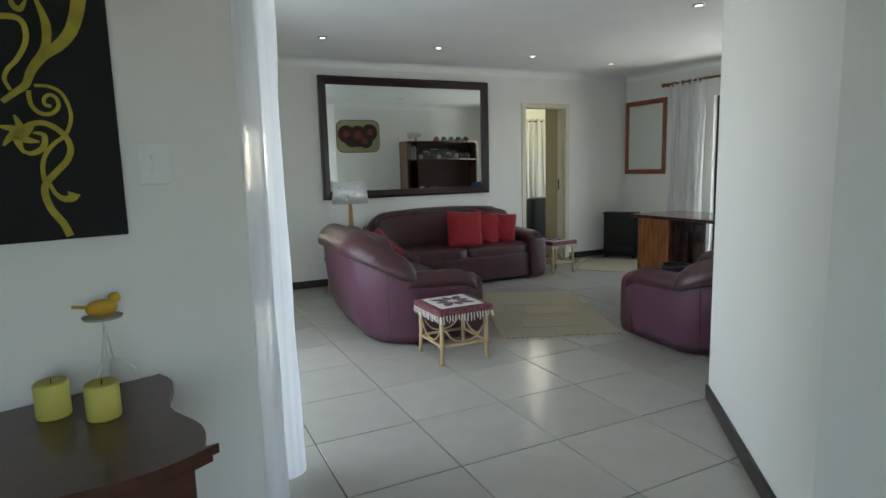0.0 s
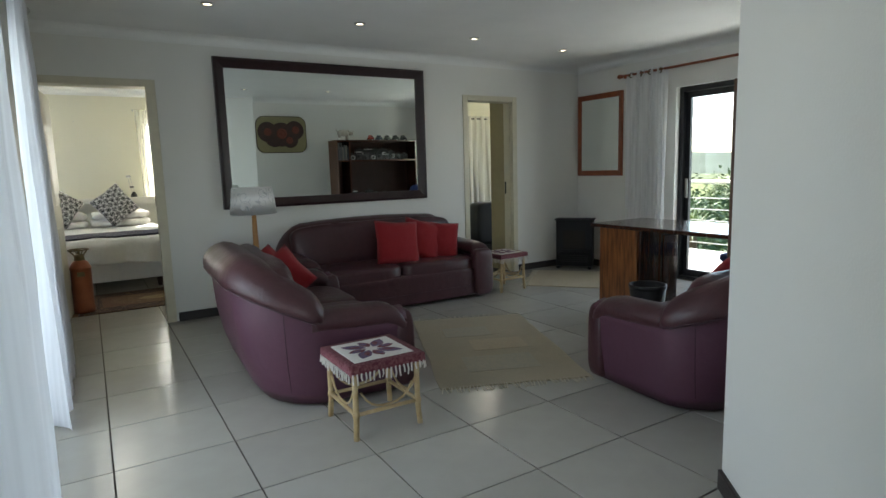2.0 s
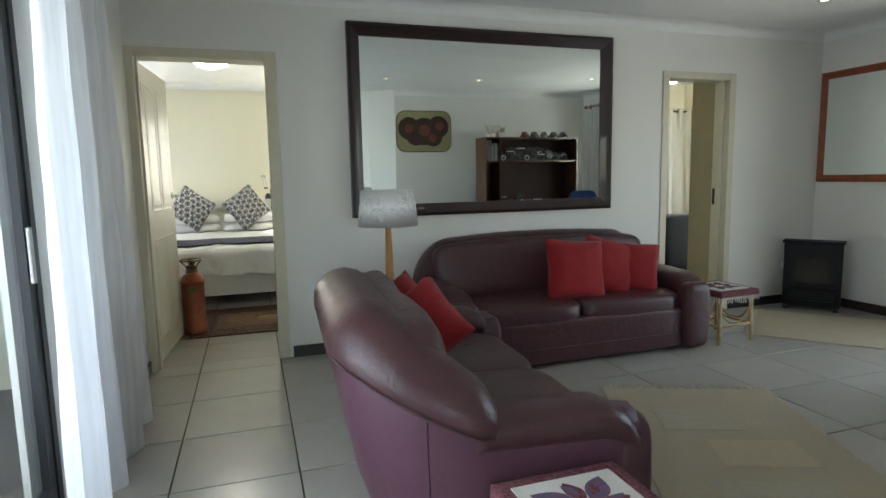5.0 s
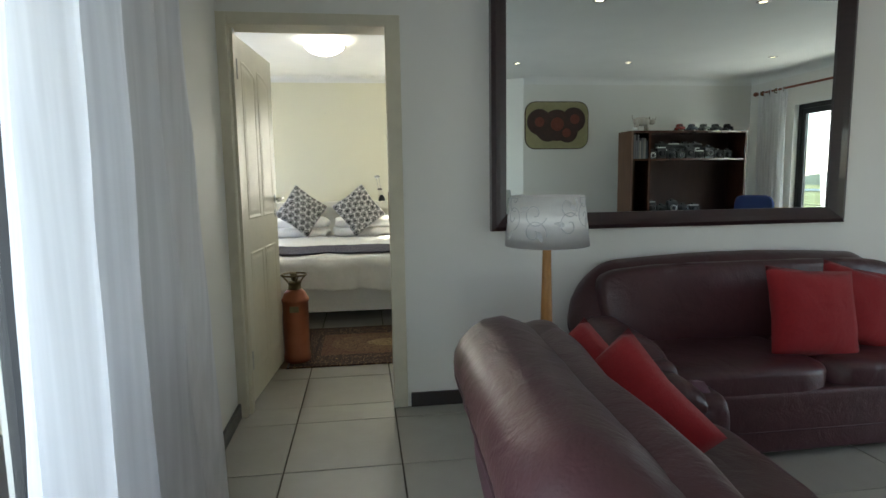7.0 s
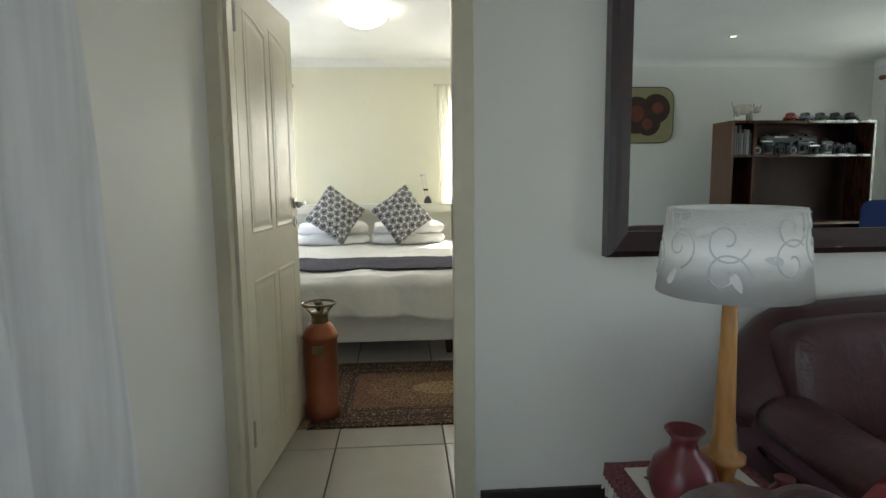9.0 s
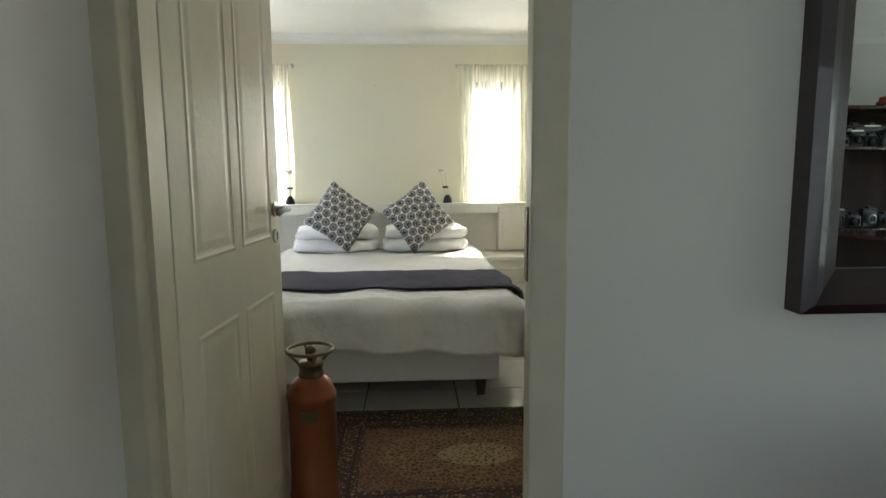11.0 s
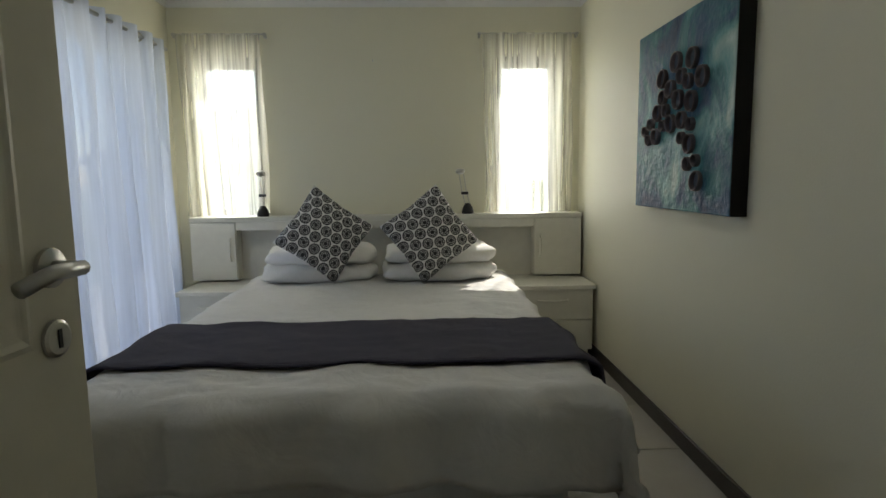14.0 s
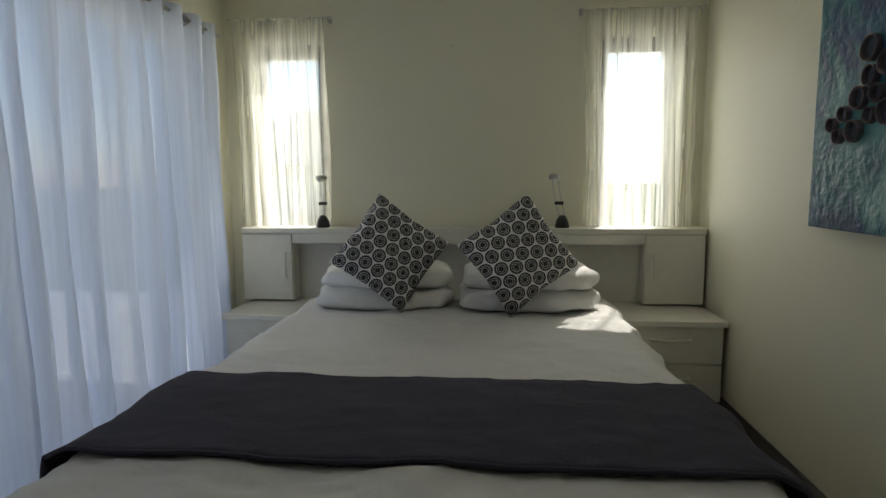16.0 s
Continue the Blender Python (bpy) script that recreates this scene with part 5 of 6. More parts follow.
def drape(x0, x1, y0, y1, zt, drop_side, drop_foot, out, name, mat, seed, label, nx=96, ny=110, open_head=True, wob=0.016, foot=True, thick=0.0):
    """A cloth lying over the bed, its sides and foot hanging down in soft folds."""
    bm = bmesh.new()
    g = []
    for j in range(ny + 1):
        row = []
        for i in range(nx + 1):
            u, v = i / nx, j / ny
            s0, s1 = -drop_side, (x1 - x0) + drop_side
            s = s0 + (s1 - s0) * u
            f0 = -drop_foot if foot else 0
            f0 *= 1 + 0.10 * noise.noise(Vector((s * 1.7, seed, 0.5))) + (0.18 * min(1, max(0, s - (x1 - x0) + 0.35) / 0.35) if foot else 0)
            f = f0 + (y1 - y0 - f0) * v
            over_x = max(0, -s, s - (x1 - x0))
            over_y = max(0, -f)
            x = x0 + min(max(s, 0), x1 - x0)
            y = y0 + max(f, 0)
            sx = -1 if s < 0 else 1
            rnd = 0.05
            d = (over_x ** 3 + over_y ** 3) ** (1 / 3)
            bend = min(1, d / rnd)
            z = zt - (d - rnd * 0.45 * bend)  if d > 0 else zt
            fold = 0.5 + 0.5 * math.sin((f if over_x > over_y else s) * 15 + seed + 2 * noise.noise(Vector((s * 2, f * 2, seed))))
            o = out * bend * (0.55 + 0.45 * d / max(drop_side, drop_foot, 0.01)) * (0.6 + 0.5 * fold)
            if over_x > 0:
                x += sx * o
            if over_y > 0:
                y -= o
            z += wob * noise.noise(Vector((x * 3.2, y * 3.2, seed))) + wob * 0.5 * noise.noise(Vector((x * 9, y * 8, seed + 4)))
            crease = 1 - abs(noise.noise(Vector((x * 4 + z * 2, y * 11 + z * 6, seed + 9)))) * 2
            z += wob * 0.45 * max(0, crease - 0.72) / 0.28
            if over_y > 0:
                y -= wob * (0.9 * noise.noise(Vector((x * 7, z * 3, seed))) + 0.5 * noise.noise(Vector((x * 16, z * 9, seed))))

            row.append(bm.verts.new((x, y, z)))
        g.append(row)
    for a, b in zip(g, g[1:]):
        for i in range(nx):
            bm.faces.new((a[i], a[i + 1], b[i + 1], b[i]))
    hems = [[v.co + Vector((0, 0, thick or 0.02)) * 0.6 for v in row] for row in (() if foot else (g[0], g[-1]))]
    ob = part(name, bm, mat, smooth=True)
    for line in hems:
        part("hem", tube(line, 0.007, 6), mat, ob, "stitched hem", smooth=True)
    sol = ob.modifiers.new("thickness", "SOLIDIFY")
    sol.thickness, sol.offset = thick or 0.02, 1
    return tagged(ob, label, "bedding")


drape(CX - 0.785, CX + 0.785, 8.575, 10.75, 0.560, 0.31, 0.245, 0.10, "duvet", WHITE, 1.0, "white cotton duvet hanging over the sides of the bed")
drape(CX - 0.815, CX + 0.815, 8.825, 9.385, 0.588, 0.25, 0.0, 0.085, "bed_throw", THROW, 1.0, "dark blue-grey knitted throw across the foot of the bed", ny=20, foot=False, wob=0.010, thick=0.012)


def pillow(x, y, z, w, d, h, rz, seed):
    bm = puff(w, d, h, 0.55, 48, wrinkle=0.15)
    ob = part("pillow", bm, LINEN, smooth=True)
    ob.matrix_world = pose(x, y, z, 0, 0, rz)
    return tagged(ob, "white cotton pillow stacked at the head of the bed", "pillow", "white pillows")


for cx in (CX - 0.375, CX + 0.375):
    pillow(cx, 10.62, 0.635, 0.70, 0.46, 0.12, 2, 1)
    pillow(cx + 0.01, 10.65, 0.735, 0.68, 0.44, 0.12, -2, 2)


def ring_print(name, pitch):
    """White cloth printed with rows of dark concentric rings."""
    m = material(name, (0.72, 0.71, 0.69), 0.9, bump=0.2, bump_size=250)
    n, l = m.node_tree.nodes, m.node_tree.links
    co = n.new("ShaderNodeTexCoord")

    def vm(op, a, b=None):
        q = n.new("ShaderNodeVectorMath")
        q.operation = op
        l.new(a, q.inputs[0])
        if b is not None:
            q.inputs[1].default_value = b
        return q

    def mt(op, a, b=None):
        q = n.new("ShaderNodeMath")
        q.operation = op
        for i, w in enumerate((a, b)):
            if w is None:
                continue
            if isinstance(w, (int, float)):
                q.inputs[i].default_value = w
            else:
                l.new(w, q.inputs[i])
        return q.outputs[0]

    flat = vm("MULTIPLY", co.outputs["Object"], (1 / pitch, 0, 1 / (pitch * 1.732)))
    ds = []
    for off in (0.0, 0.5):
        a = vm("ADD", flat.outputs[0], (off, 0, off))
        f = vm("FRACTION", a.outputs[0])
        c = vm("SUBTRACT", f.outputs[0], (0.5, 0, 0.5))
        s = vm("MULTIPLY", c.outputs[0], (1, 0, 1.732))
        ln = n.new("ShaderNodeVectorMath")
        ln.operation = "LENGTH"
        l.new(s.outputs[0], ln.inputs[0])
        ds.append(ln.outputs["Value"])
    d = mt("MINIMUM", ds[0], ds[1])
    line = mt("MAXIMUM", mt("LESS_THAN", mt("ABSOLUTE", mt("SUBTRACT", d, 0.32)), 0.017), mt("LESS_THAN", mt("ABSOLUTE", mt("SUBTRACT", d, 0.195)), 0.016))
    dark = mt("MULTIPLY", mt("LESS_THAN", d, 0.455), mt("SUBTRACT", 1.0, line))
    x = n.new("ShaderNodeMix")
    x.data_type = "RGBA"
    l.new(dark, x.inputs["Factor"])
    x.inputs["A"].default_value, x.inputs["B"].default_value = (0.74, 0.73, 0.71, 1), (0.028, 0.028, 0.03, 1)
    l.new(x.outputs["Result"], n["Principled BSDF"].inputs["Base Color"])
    return m


PRINT = ring_print("ring_printed_cotton", 0.071)
PC = "printed cushions"
cushion(pose(0.735, 10.40, 0.885, -20, 36, 6), 0.43, PRINT, "white cushion printed with dark concentric rings, set on its corner", PC)
cushion(pose(1.365, 10.37, 0.880, -20, 53, -6), 0.43, PRINT, "white cushion printed with dark concentric rings, set on its corner", PC)

# headboard unit and bedside cabinets
hb = thing("headboard", 0, 0, 0, "cream melamine headboard shelf with two end cupboards", "headboard")
HX0, HX1, HY = -0.285, 2.447, 10.965
part("shelf", box(HX0, HX1, HY, BY1 - 0.017, 0.925, 0.957, 0.003), MELAMINE, hb)
part("shelf_front", box(0.035, 2.105, HY + 0.004, HY + 0.02, 0.865, 0.924, 0.002), MELAMINE, hb)
part("back_board", box(HX0, HX1, BY1 - 0.06, BY1 - 0.045, 0.09, 0.924), MELAMINE, hb)
for x0, x1, hx in ((HX0, 0.03, -0.01), (2.11, HX1, 2.15)):
    c = part("cupboard", box(x0, x1, HY + 0.022, BY1 - 0.062, 0.515, 0.924, 0.002), MELAMINE, hb)
    dd = part("cupboard_door", box(x0 + 0.004, x1 - 0.004, HY + 0.003, HY + 0.0215, 0.52, 0.92, 0.003), MELAMINE, hb)
    part("handle", tube([(hx, HY + 0.002, 0.65), (hx, HY - 0.014, 0.68), (hx, HY - 0.018, 0.73), (hx, HY - 0.014, 0.78), (hx, HY + 0.002, 0.81)], 0.007, 8), MELAMINE, dd)
for x0, x1 in ((-0.25, 0.20), (1.90, 2.44)):
    ns = thing("bedside_cabinet", 0, 0, 0, "cream melamine bedside cabinet with two drawers", "cabinet", "bedside cabinets")
    part("top", box(x0 - 0.01, x1 + 0.01, 10.61, HY + 0.12, 0.475, 0.505, 0.004), MELAMINE, ns)
    part("body", box(x0, x1, 10.655, HY + 0.11, 0.06, 0.475, 0.002), MELAMINE, ns)
    part("plinth", box(x0 + 0.02, x1 - 0.02, 10.68, HY + 0.10, 0, 0.06), MELAMINE, ns)
    for z0, z1 in ((0.275, 0.472), (0.07, 0.265)):
        d = part("drawer_front", box(x0 + 0.004, x1 - 0.004, 10.636, 10.6545, z0, z1, 0.003), MELAMINE, ns)
        xm = (x0 + x1) / 2
        part("handle", tube([(xm - 0.10, 10.636, z1 - 0.07), (xm - 0.09, 10.622, z1 - 0.07), (xm, 10.618, z1 - 0.075), (xm + 0.09, 10.622, z1 - 0.07), (xm + 0.10, 10.636, z1 - 0.07)], 0.007, 8), MELAMINE, d)


def reading_lamp(x, y, z, lean, label):
    t = thing("reading_lamp", x, y, z, label, "lamp", "reading lamps")
    part("base", lathe([(0.042, 0), (0.042, 0.012), (0.034, 0.045), (0.018, 0.072), (0.001, 0.075)], 20), BLACKP, t, smooth=True)
    for s in (-0.016, 0.016):
        part("arm_rod", tube([(s, 0, 0.065), (s + lean * 0.5, 0, 0.15), (s + lean, 0, 0.285)], 0.0032, 6), STEEL, t)
    part("joint", box(lean * 0.45 - 0.026, lean * 0.45 + 0.026, -0.01, 0.01, 0.135, 0.155, 0.004), BLACKP, t)
    hd = part("head", puff(0.066, 0.075, 0.040, 0.9, 18, (lean - 0.006, -0.015, 0.298)), STEEL, t, "chrome oval lamp head", smooth=True)
    part("bulb_cover", puff(0.046, 0.055, 0.02, 0.9, 14, (lean - 0.006, -0.022, 0.286)), PLASTIC, hd)


reading_lamp(0.205, 11.04, 0.957, 0.006, "small black and chrome reading lamp on the headboard")
reading_lamp(1.645, 11.04, 0.957, -0.045, "small black and chrome reading lamp, leaning, on the headboard")

# textured canvas with rings
def teal():
    m = material("teal_impasto", (0.05, 0.20, 0.24), 0.5, bump=1.0, bump_size=26)
    n, l = m.node_tree.nodes, m.node_tree.links
    co = n.new("ShaderNodeTexCoord")
    t = n.new("ShaderNodeTexNoise")
    t.inputs["Scale"].default_value, t.inputs["Detail"].default_value, t.inputs["Distortion"].default_value = 3.2, 9, 1.2
    l.new(co.outputs["Object"], t.inputs["Vector"])
    r = n.new("ShaderNodeValToRGB")
    r.color_ramp.elements[0].position, r.color_ramp.elements[0].color = 0.30, (0.008, 0.035, 0.095, 1)
    r.color_ramp.elements[1].position, r.color_ramp.elements[1].color = 0.72, (0.36, 0.50, 0.47, 1)
    for p, c in ((0.42, (0.015, 0.075, 0.16, 1)), (0.50, (0.02, 0.14, 0.17, 1)), (0.58, (0.10, 0.28, 0.30, 1))):
        e = r.color_ramp.elements.new(p)
        e.color = c
    l.new(t.outputs["Fac"], r.inputs[0])
    l.new(r.outputs[0], n["Principled BSDF"].inputs["Base Color"])
    return m


art = thing("ring_canvas", BX1 - 0.002, 9.385, 1.465, "teal textured canvas with a cluster of raised rings", "painting", rz=-90)
AW, AH = 0.90, 0.81
part("canvas", box(-AW / 2, AW / 2, -0.062, -0.012, -AH / 2, AH / 2, 0.004), [teal()], art)
part("canvas_edge", box(-AW / 2 + 0.003, AW / 2 - 0.003, -0.0115, 0, -AH / 2 + 0.003, AH / 2 - 0.003), CANVAS, art)
part("dark_side", box(AW / 2, AW / 2 + 0.004, -0.060, 0, -AH / 2, AH / 2), CANVAS, art)
RINGM = material("ring_slate", (0.13, 0.115, 0.13), 0.5, grain=0.5, grain_size=30, bump=0.3, bump_size=60, colour2=(0.12, 0.08, 0.07))
RFILL = material("ring_hollow", (0.05, 0.065, 0.095), 0.7, grain=0.4)
rnd = random.Random(4)


def art_ring(x, z, r):
    q = part("ring", lathe([(r, 0), (r * 1.02, 0.020), (r * 0.97, 0.023), (r * 0.89, 0.020), (r * 0.86, 0.002)], 20, caps=False), RINGM, art, smooth=True)
    q.matrix_basis = pose(x, -0.060, z, 90 + rnd.uniform(-5, 5), rnd.uniform(-5, 5), 0)
    q = part("ring_hollow", lathe([(r * 0.87, 0.001), (r * 0.4, 0.002)], 16), RFILL, art)
    q.matrix_basis = pose(x, -0.0625, z, 90, 0, 0)


# an arching cluster: a crown of large rings, a tail of small ones to each side
for x, z, r in (
        (-0.128, 0.217, 0.043), (-0.017, 0.207, 0.042), (-0.23, 0.17, 0.041), (-0.087, 0.153, 0.033), (0.048, 0.123, 0.042), (-0.04, 0.122, 0.032), (-0.165, 0.114, 0.039),
        (-0.223, 0.087, 0.033), (-0.107, 0.062, 0.041), (-0.016, 0.041, 0.042), (-0.262, 0.027, 0.038), (-0.195, 0.03, 0.029), (-0.155, -0.031, 0.039), (-0.077, -0.026, 0.036),
        (-0.215, -0.034, 0.026), (-0.015, -0.049, 0.027), (-0.317, -0.016, 0.027), (-0.366, -0.045, 0.025), (-0.335, -0.086, 0.025), (-0.273, -0.075, 0.037), (-0.074, -0.099, 0.026),
        (-0.02, -0.126, 0.039), (-0.027, -0.207, 0.028), (0.026, -0.194, 0.025), (0.034, -0.275, 0.04)):
    art_ring(x * 1.32 + 0.165, z - 0.005, r)

# patterned rug
def persian():
    m = material("persian_wool", (0.12, 0.06, 0.03), 0.97, bump=0.7, bump_size=220)
    n, l = m.node_tree.nodes, m.node_tree.links
    co = n.new("ShaderNodeTexCoord")

    def vor(scale, feature="F1"):
        v = n.new("ShaderNodeTexVoronoi")
        v.feature = feature
        v.inputs["Scale"].default_value = scale
        l.new(co.outputs["Object"], v.inputs["Vector"])
        return v.outputs["Distance"]

    def mt(op, a, b):
        q = n.new("ShaderNodeMath")
        q.operation = op
        for i, w in enumerate((a, b)):
            if isinstance(w, (int, float)):
                q.inputs[i].default_value = w
            else:
                l.new(w, q.inputs[i])
        return q.outputs[0]

    def mix(f, a, b):
        x = n.new("ShaderNodeMix")
        x.data_type = "RGBA"
        l.new(f, x.inputs["Factor"])
        for k, w in (("A", a), ("B", b)):
            if isinstance(w, tuple):
                x.inputs[k].default_value = (*w, 1)
            else:
                l.new(w, x.inputs[k])
        return x.outputs["Result"]

    sp = n.new("ShaderNodeSeparateXYZ")
    l.new(co.outputs["Object"], sp.inputs[0])
    ax, ay = mt("ABSOLUTE", sp.outputs[0], 0), mt("ABSOLUTE", sp.outputs[1], 0)
    edge = mt("MAXIMUM", mt("SUBTRACT", ax, 0.50), mt("SUBTRACT", ay, 0.27))
    rad = mt("POWER", mt("ADD", mt("POWER", mt("DIVIDE", ax, 0.42), 2.0), mt("POWER", mt("DIVIDE", ay, 0.24), 2.0)), 0.5)
    fine = mt("GREATER_THAN", vor(62), 0.42)
    lines = mt("LESS_THAN", vor(38, "DISTANCE_TO_EDGE"), 0.09)
    field = mix(fine, (0.05, 0.022, 0.015), (0.15, 0.075, 0.036))
    field = mix(lines, field, (0.24, 0.15, 0.07))
    medal = mix(lines, (0.20, 0.13, 0.05), (0.05, 0.022, 0.014))
    medal = mix(fine, medal, (0.32, 0.23, 0.11))
    c = mix(mt("LESS_THAN", rad, 0.42), field, medal)
    corner = mix(fine, (0.10, 0.035, 0.02), (0.17, 0.09, 0.045))
    c = mix(mt("GREATER_THAN", rad, 1.05), c, corner)
    bord = mix(lines, (0.10, 0.05, 0.025), (0.28, 0.19, 0.09))
    bord = mix(fine, bord, (0.05, 0.025, 0.018))
    c = mix(mt("GREATER_THAN", edge, 0.0), c, bord)
    stripe = mt("LESS_THAN", mt("ABSOLUTE", mt("SUBTRACT", mt("MODULO", mt("ADD", edge, 0.5), 0.075), 0.01), 0), 0.006)
    c = mix(mt("MULTIPLY", stripe, mt("GREATER_THAN", edge, -0.01)), c, (0.035, 0.016, 0.012))
    l.new(c, n["Principled BSDF"].inputs["Base Color"])
    return m


pr = thing("persian_rug", 1.59, 8.05, 0.0005, "brown and gold oriental rug at the foot of the bed", "rug")
bm = bmesh.new()
add_box(bm, -0.69, 0.69, -0.50, 0.50, 0, 0.010, 0.003)
part("rug_body", bm, persian(), pr)
part("edge_binding", box(-0.702, -0.69, -0.50, 0.50, 0, 0.007), DK, pr)
part("edge_binding", box(0.69, 0.702, -0.50, 0.50, 0, 0.007), DK, pr)
TASSEL = material("tan_tassel", (0.30, 0.19, 0.11), 0.95, grain=0.4, grain_size=90)
rnd = random.Random(12)
for sg in (-1, 1):
    bm = bmesh.new()
    for i in range(60):
        y = -0.49 + i * 0.0166 + rnd.uniform(-.003, .003)
        e = rnd.uniform(0.05, 0.075)
        tube([(sg * 0.700, y, 0.005), (sg * (0.702 + e * 0.5), y + rnd.uniform(-.008, .008), 0.005), (sg * (0.702 + e), y + rnd.uniform(-.012, .012), 0.004)], 0.004, 4, bm)
    tagged(part("fringe", bm, TASSEL, pr, "tan wool tassels"), kind="stuff")

# copper fire extinguisher used as a door stop
ex = thing("fire_extinguisher", 0.945, 7.715, 0.011, "old riveted copper fire extinguisher with a brass ring top", "fire extinguisher")
part("cylinder", lathe([(0.088, 0), (0.090, 0.01), (0.090, 0.05), (0.085, 0.055), (0.085, 0.40), (0.088, 0.405), (0.088, 0.425), (0.084, 0.43), (0.070, 0.465), (0.045, 0.488), (0.04, 0.49)], 32), COPPER, ex, "dented copper cylinder", smooth=True)
part("neck", lathe([(0.042, 0.485), (0.046, 0.495), (0.042, 0.505), (0.042, 0.525), (0.047, 0.53), (0.047, 0.54), (0.02, 0.545)], 24), BRASS, ex, smooth=True)
part("ring_handle", tube([(0.082 * math.cos(i * math.tau / 24), 0.082 * math.sin(i * math.tau / 24), 0.585) for i in range(25)], 0.0065, 8), BRASS, ex, "brass carrying ring", smooth=True)
for i in range(4):
    a = i * math.tau / 4 + 0.4
    part("spoke", tube([(0.04 * math.cos(a), 0.04 * math.sin(a), 0.535), (0.08 * math.cos(a), 0.08 * math.sin(a), 0.583)], 0.006, 6), BRASS, ex)
part("valve", lathe([(0.012, 0.54), (0.012, 0.57), (0.02, 0.575), (0.02, 0.59), (0.006, 0.60)], 14), BRASS, ex, smooth=True)
part("name_plate", box(-0.03, 0.03, -0.0875, -0.084, 0.345, 0.385, 0.002), BRASS, ex, "worn brass plate")
for z in (0.415, 0.048):
    for i in range(22):
        a = i * math.tau / 22
        q = part("rivet", puff(0.008, 0.008, 0.008, 1.0, 6, (0.0885 * math.cos(a), 0.0885 * math.sin(a), z)), COPPER, ex)

# ceiling lamp, curtains, wall nail
OPAL = glowing("opal_glass", (1.0, 0.94, 0.80), 3.2)
for lx, ly, lz in ((1.11, 9.33, BZ), (6.3, 8.75, CZ)):
    cl = thing("ceiling_lamp", lx, ly, lz - 0.03, "round opal glass ceiling lamp with small clips, switched on", "lamp", "ceiling lamps")
    part("bowl", lathe([(0.001, -0.095), (0.07, -0.09), (0.13, -0.066), (0.172, -0.032), (0.18, -0.018), (0.165, -0.012)], 36), OPAL, cl, "glowing opal glass bowl", smooth=True)
    part("ceiling_plate", lathe([(0.10, -0.012), (0.10, 0.03)], 24), PLASTIC, cl)
    for i in range(3):
        a = i * math.tau / 3
        part("clip", box(-0.012, 0.012, -0.008, 0.008, -0.04, -0.006, 0.003, m=pose(0.18 * math.cos(a), 0.18 * math.sin(a), 0, 0, 0, math.degrees(a))), STEEL, cl)


def rod_x(x0, x1, y, z, label):
    t = thing("curtain_rod", 0, y, z, label, "curtain rod")
    part("pole", tube([(x0, 0, 0), (x1, 0, 0)], 0.005, 8), STEEL, t)
    for x in (x0, x1):
        part("finial", puff(0.03, 0.022, 0.022, 0.9, 10, (x, 0, 0)), STEEL, t)
        part("bracket", box(x - 0.006, x + 0.006, 0, BY1 - y, -0.02, 0.004), STEEL, t)


rod_x(-0.36, 0.255, BY1 - 0.05, 2.205, "thin steel curtain rod above a bedroom window")
rod_x(1.74, 2.425, BY1 - 0.05, 2.205, "thin steel curtain rod above a bedroom window")
hang(pose(-0.05, BY1 - 0.055, 0.96), curtain(0.57, 1.25, 7, 0.016, seed=11), VOILE, "cream voile curtain across a bedroom window")
hang(pose(2.085, BY1 - 0.055, 0.96), curtain(0.63, 1.25, 7, 0.016, seed=12), VOILE, "cream voile curtain across a bedroom window")
for y, w, sd in ((8.52, 1.55, 13), (10.02, 1.52, 14)):
    hang(pose(BX0 + 0.11, y, 0.02, 0, 0, 90), curtain(w, 2.07, 9, 0.072, seed=sd), VOILE2, "long white slub voile curtain with steel eyelets", rings=8, w=w, h=2.07)
br = thing("curtain_rod", BX0 + 0.11, 0, 2.052, "steel curtain rod along the bedroom window", "curtain rod")
part("pole", tube([(0, 7.85, 0), (0, 10.85, 0)], 0.011, 10), STEEL, br, smooth=True)
for y in (7.86, 9.27, 10.83):
    part("bracket", box(-0.11, 0, y - 0.01, y + 0.01, -0.012, 0.012), STEEL, br)
nl = part("picture_nail", tube([(0, 0, 0), (0, -0.03, 0.004)], 0.004, 6), STEEL)
nl.matrix_world = pose(0.993, BY1, 2.03)
tagged(nl, "bare picture nail in the bedroom wall", "nail")

# further room seen through the second door
STUDY_CLOTH = cloth_sheer("cream_lining", (0.60, 0.58, 0.50), 0.02, 0.3, 0.02)
hang(pose(6.62, 9.46, 0.05), curtain(1.25, 2.02, 9, 0.035, seed=21), STUDY_CLOTH, "white curtain with dark eyelets in the further room", rings=9, ring_mat=BRASS, w=1.25, h=2.02)
rs = thing("curtain_rod", 0, 9.47, 2.03, "dark curtain rod in the further room", "curtain rod")
part("pole", tube([(5.9, 0, 0), (7.24, 0, 0)], 0.012, 8), BLACK, rs)
for x in (5.95, 7.2):
    part("bracket", box(x - 0.01, x + 0.01, 0, 0.13, -0.01, 0.01), BLACK, rs)
sd = thing("leather_chair", 5.78, 8.0, 0, "black leather chair in the further room", "chair", rz=90)
part("seat", puff(0.6, 0.6, 0.24, 0.35, 24, (0, 0, 0.32)), BLACKP, sd, smooth=True)
part("backrest", puff(0.24, 0.86, 0.56, 0.22, 24, (-0.28, 0, 0.50)), BLACKP, sd, smooth=True)
for y in (-0.37, 0.37):
    part("armrest", puff(0.6, 0.12, 0.40, 0.4, 20, (0, y, 0.35)), BLACKP, sd, smooth=True)
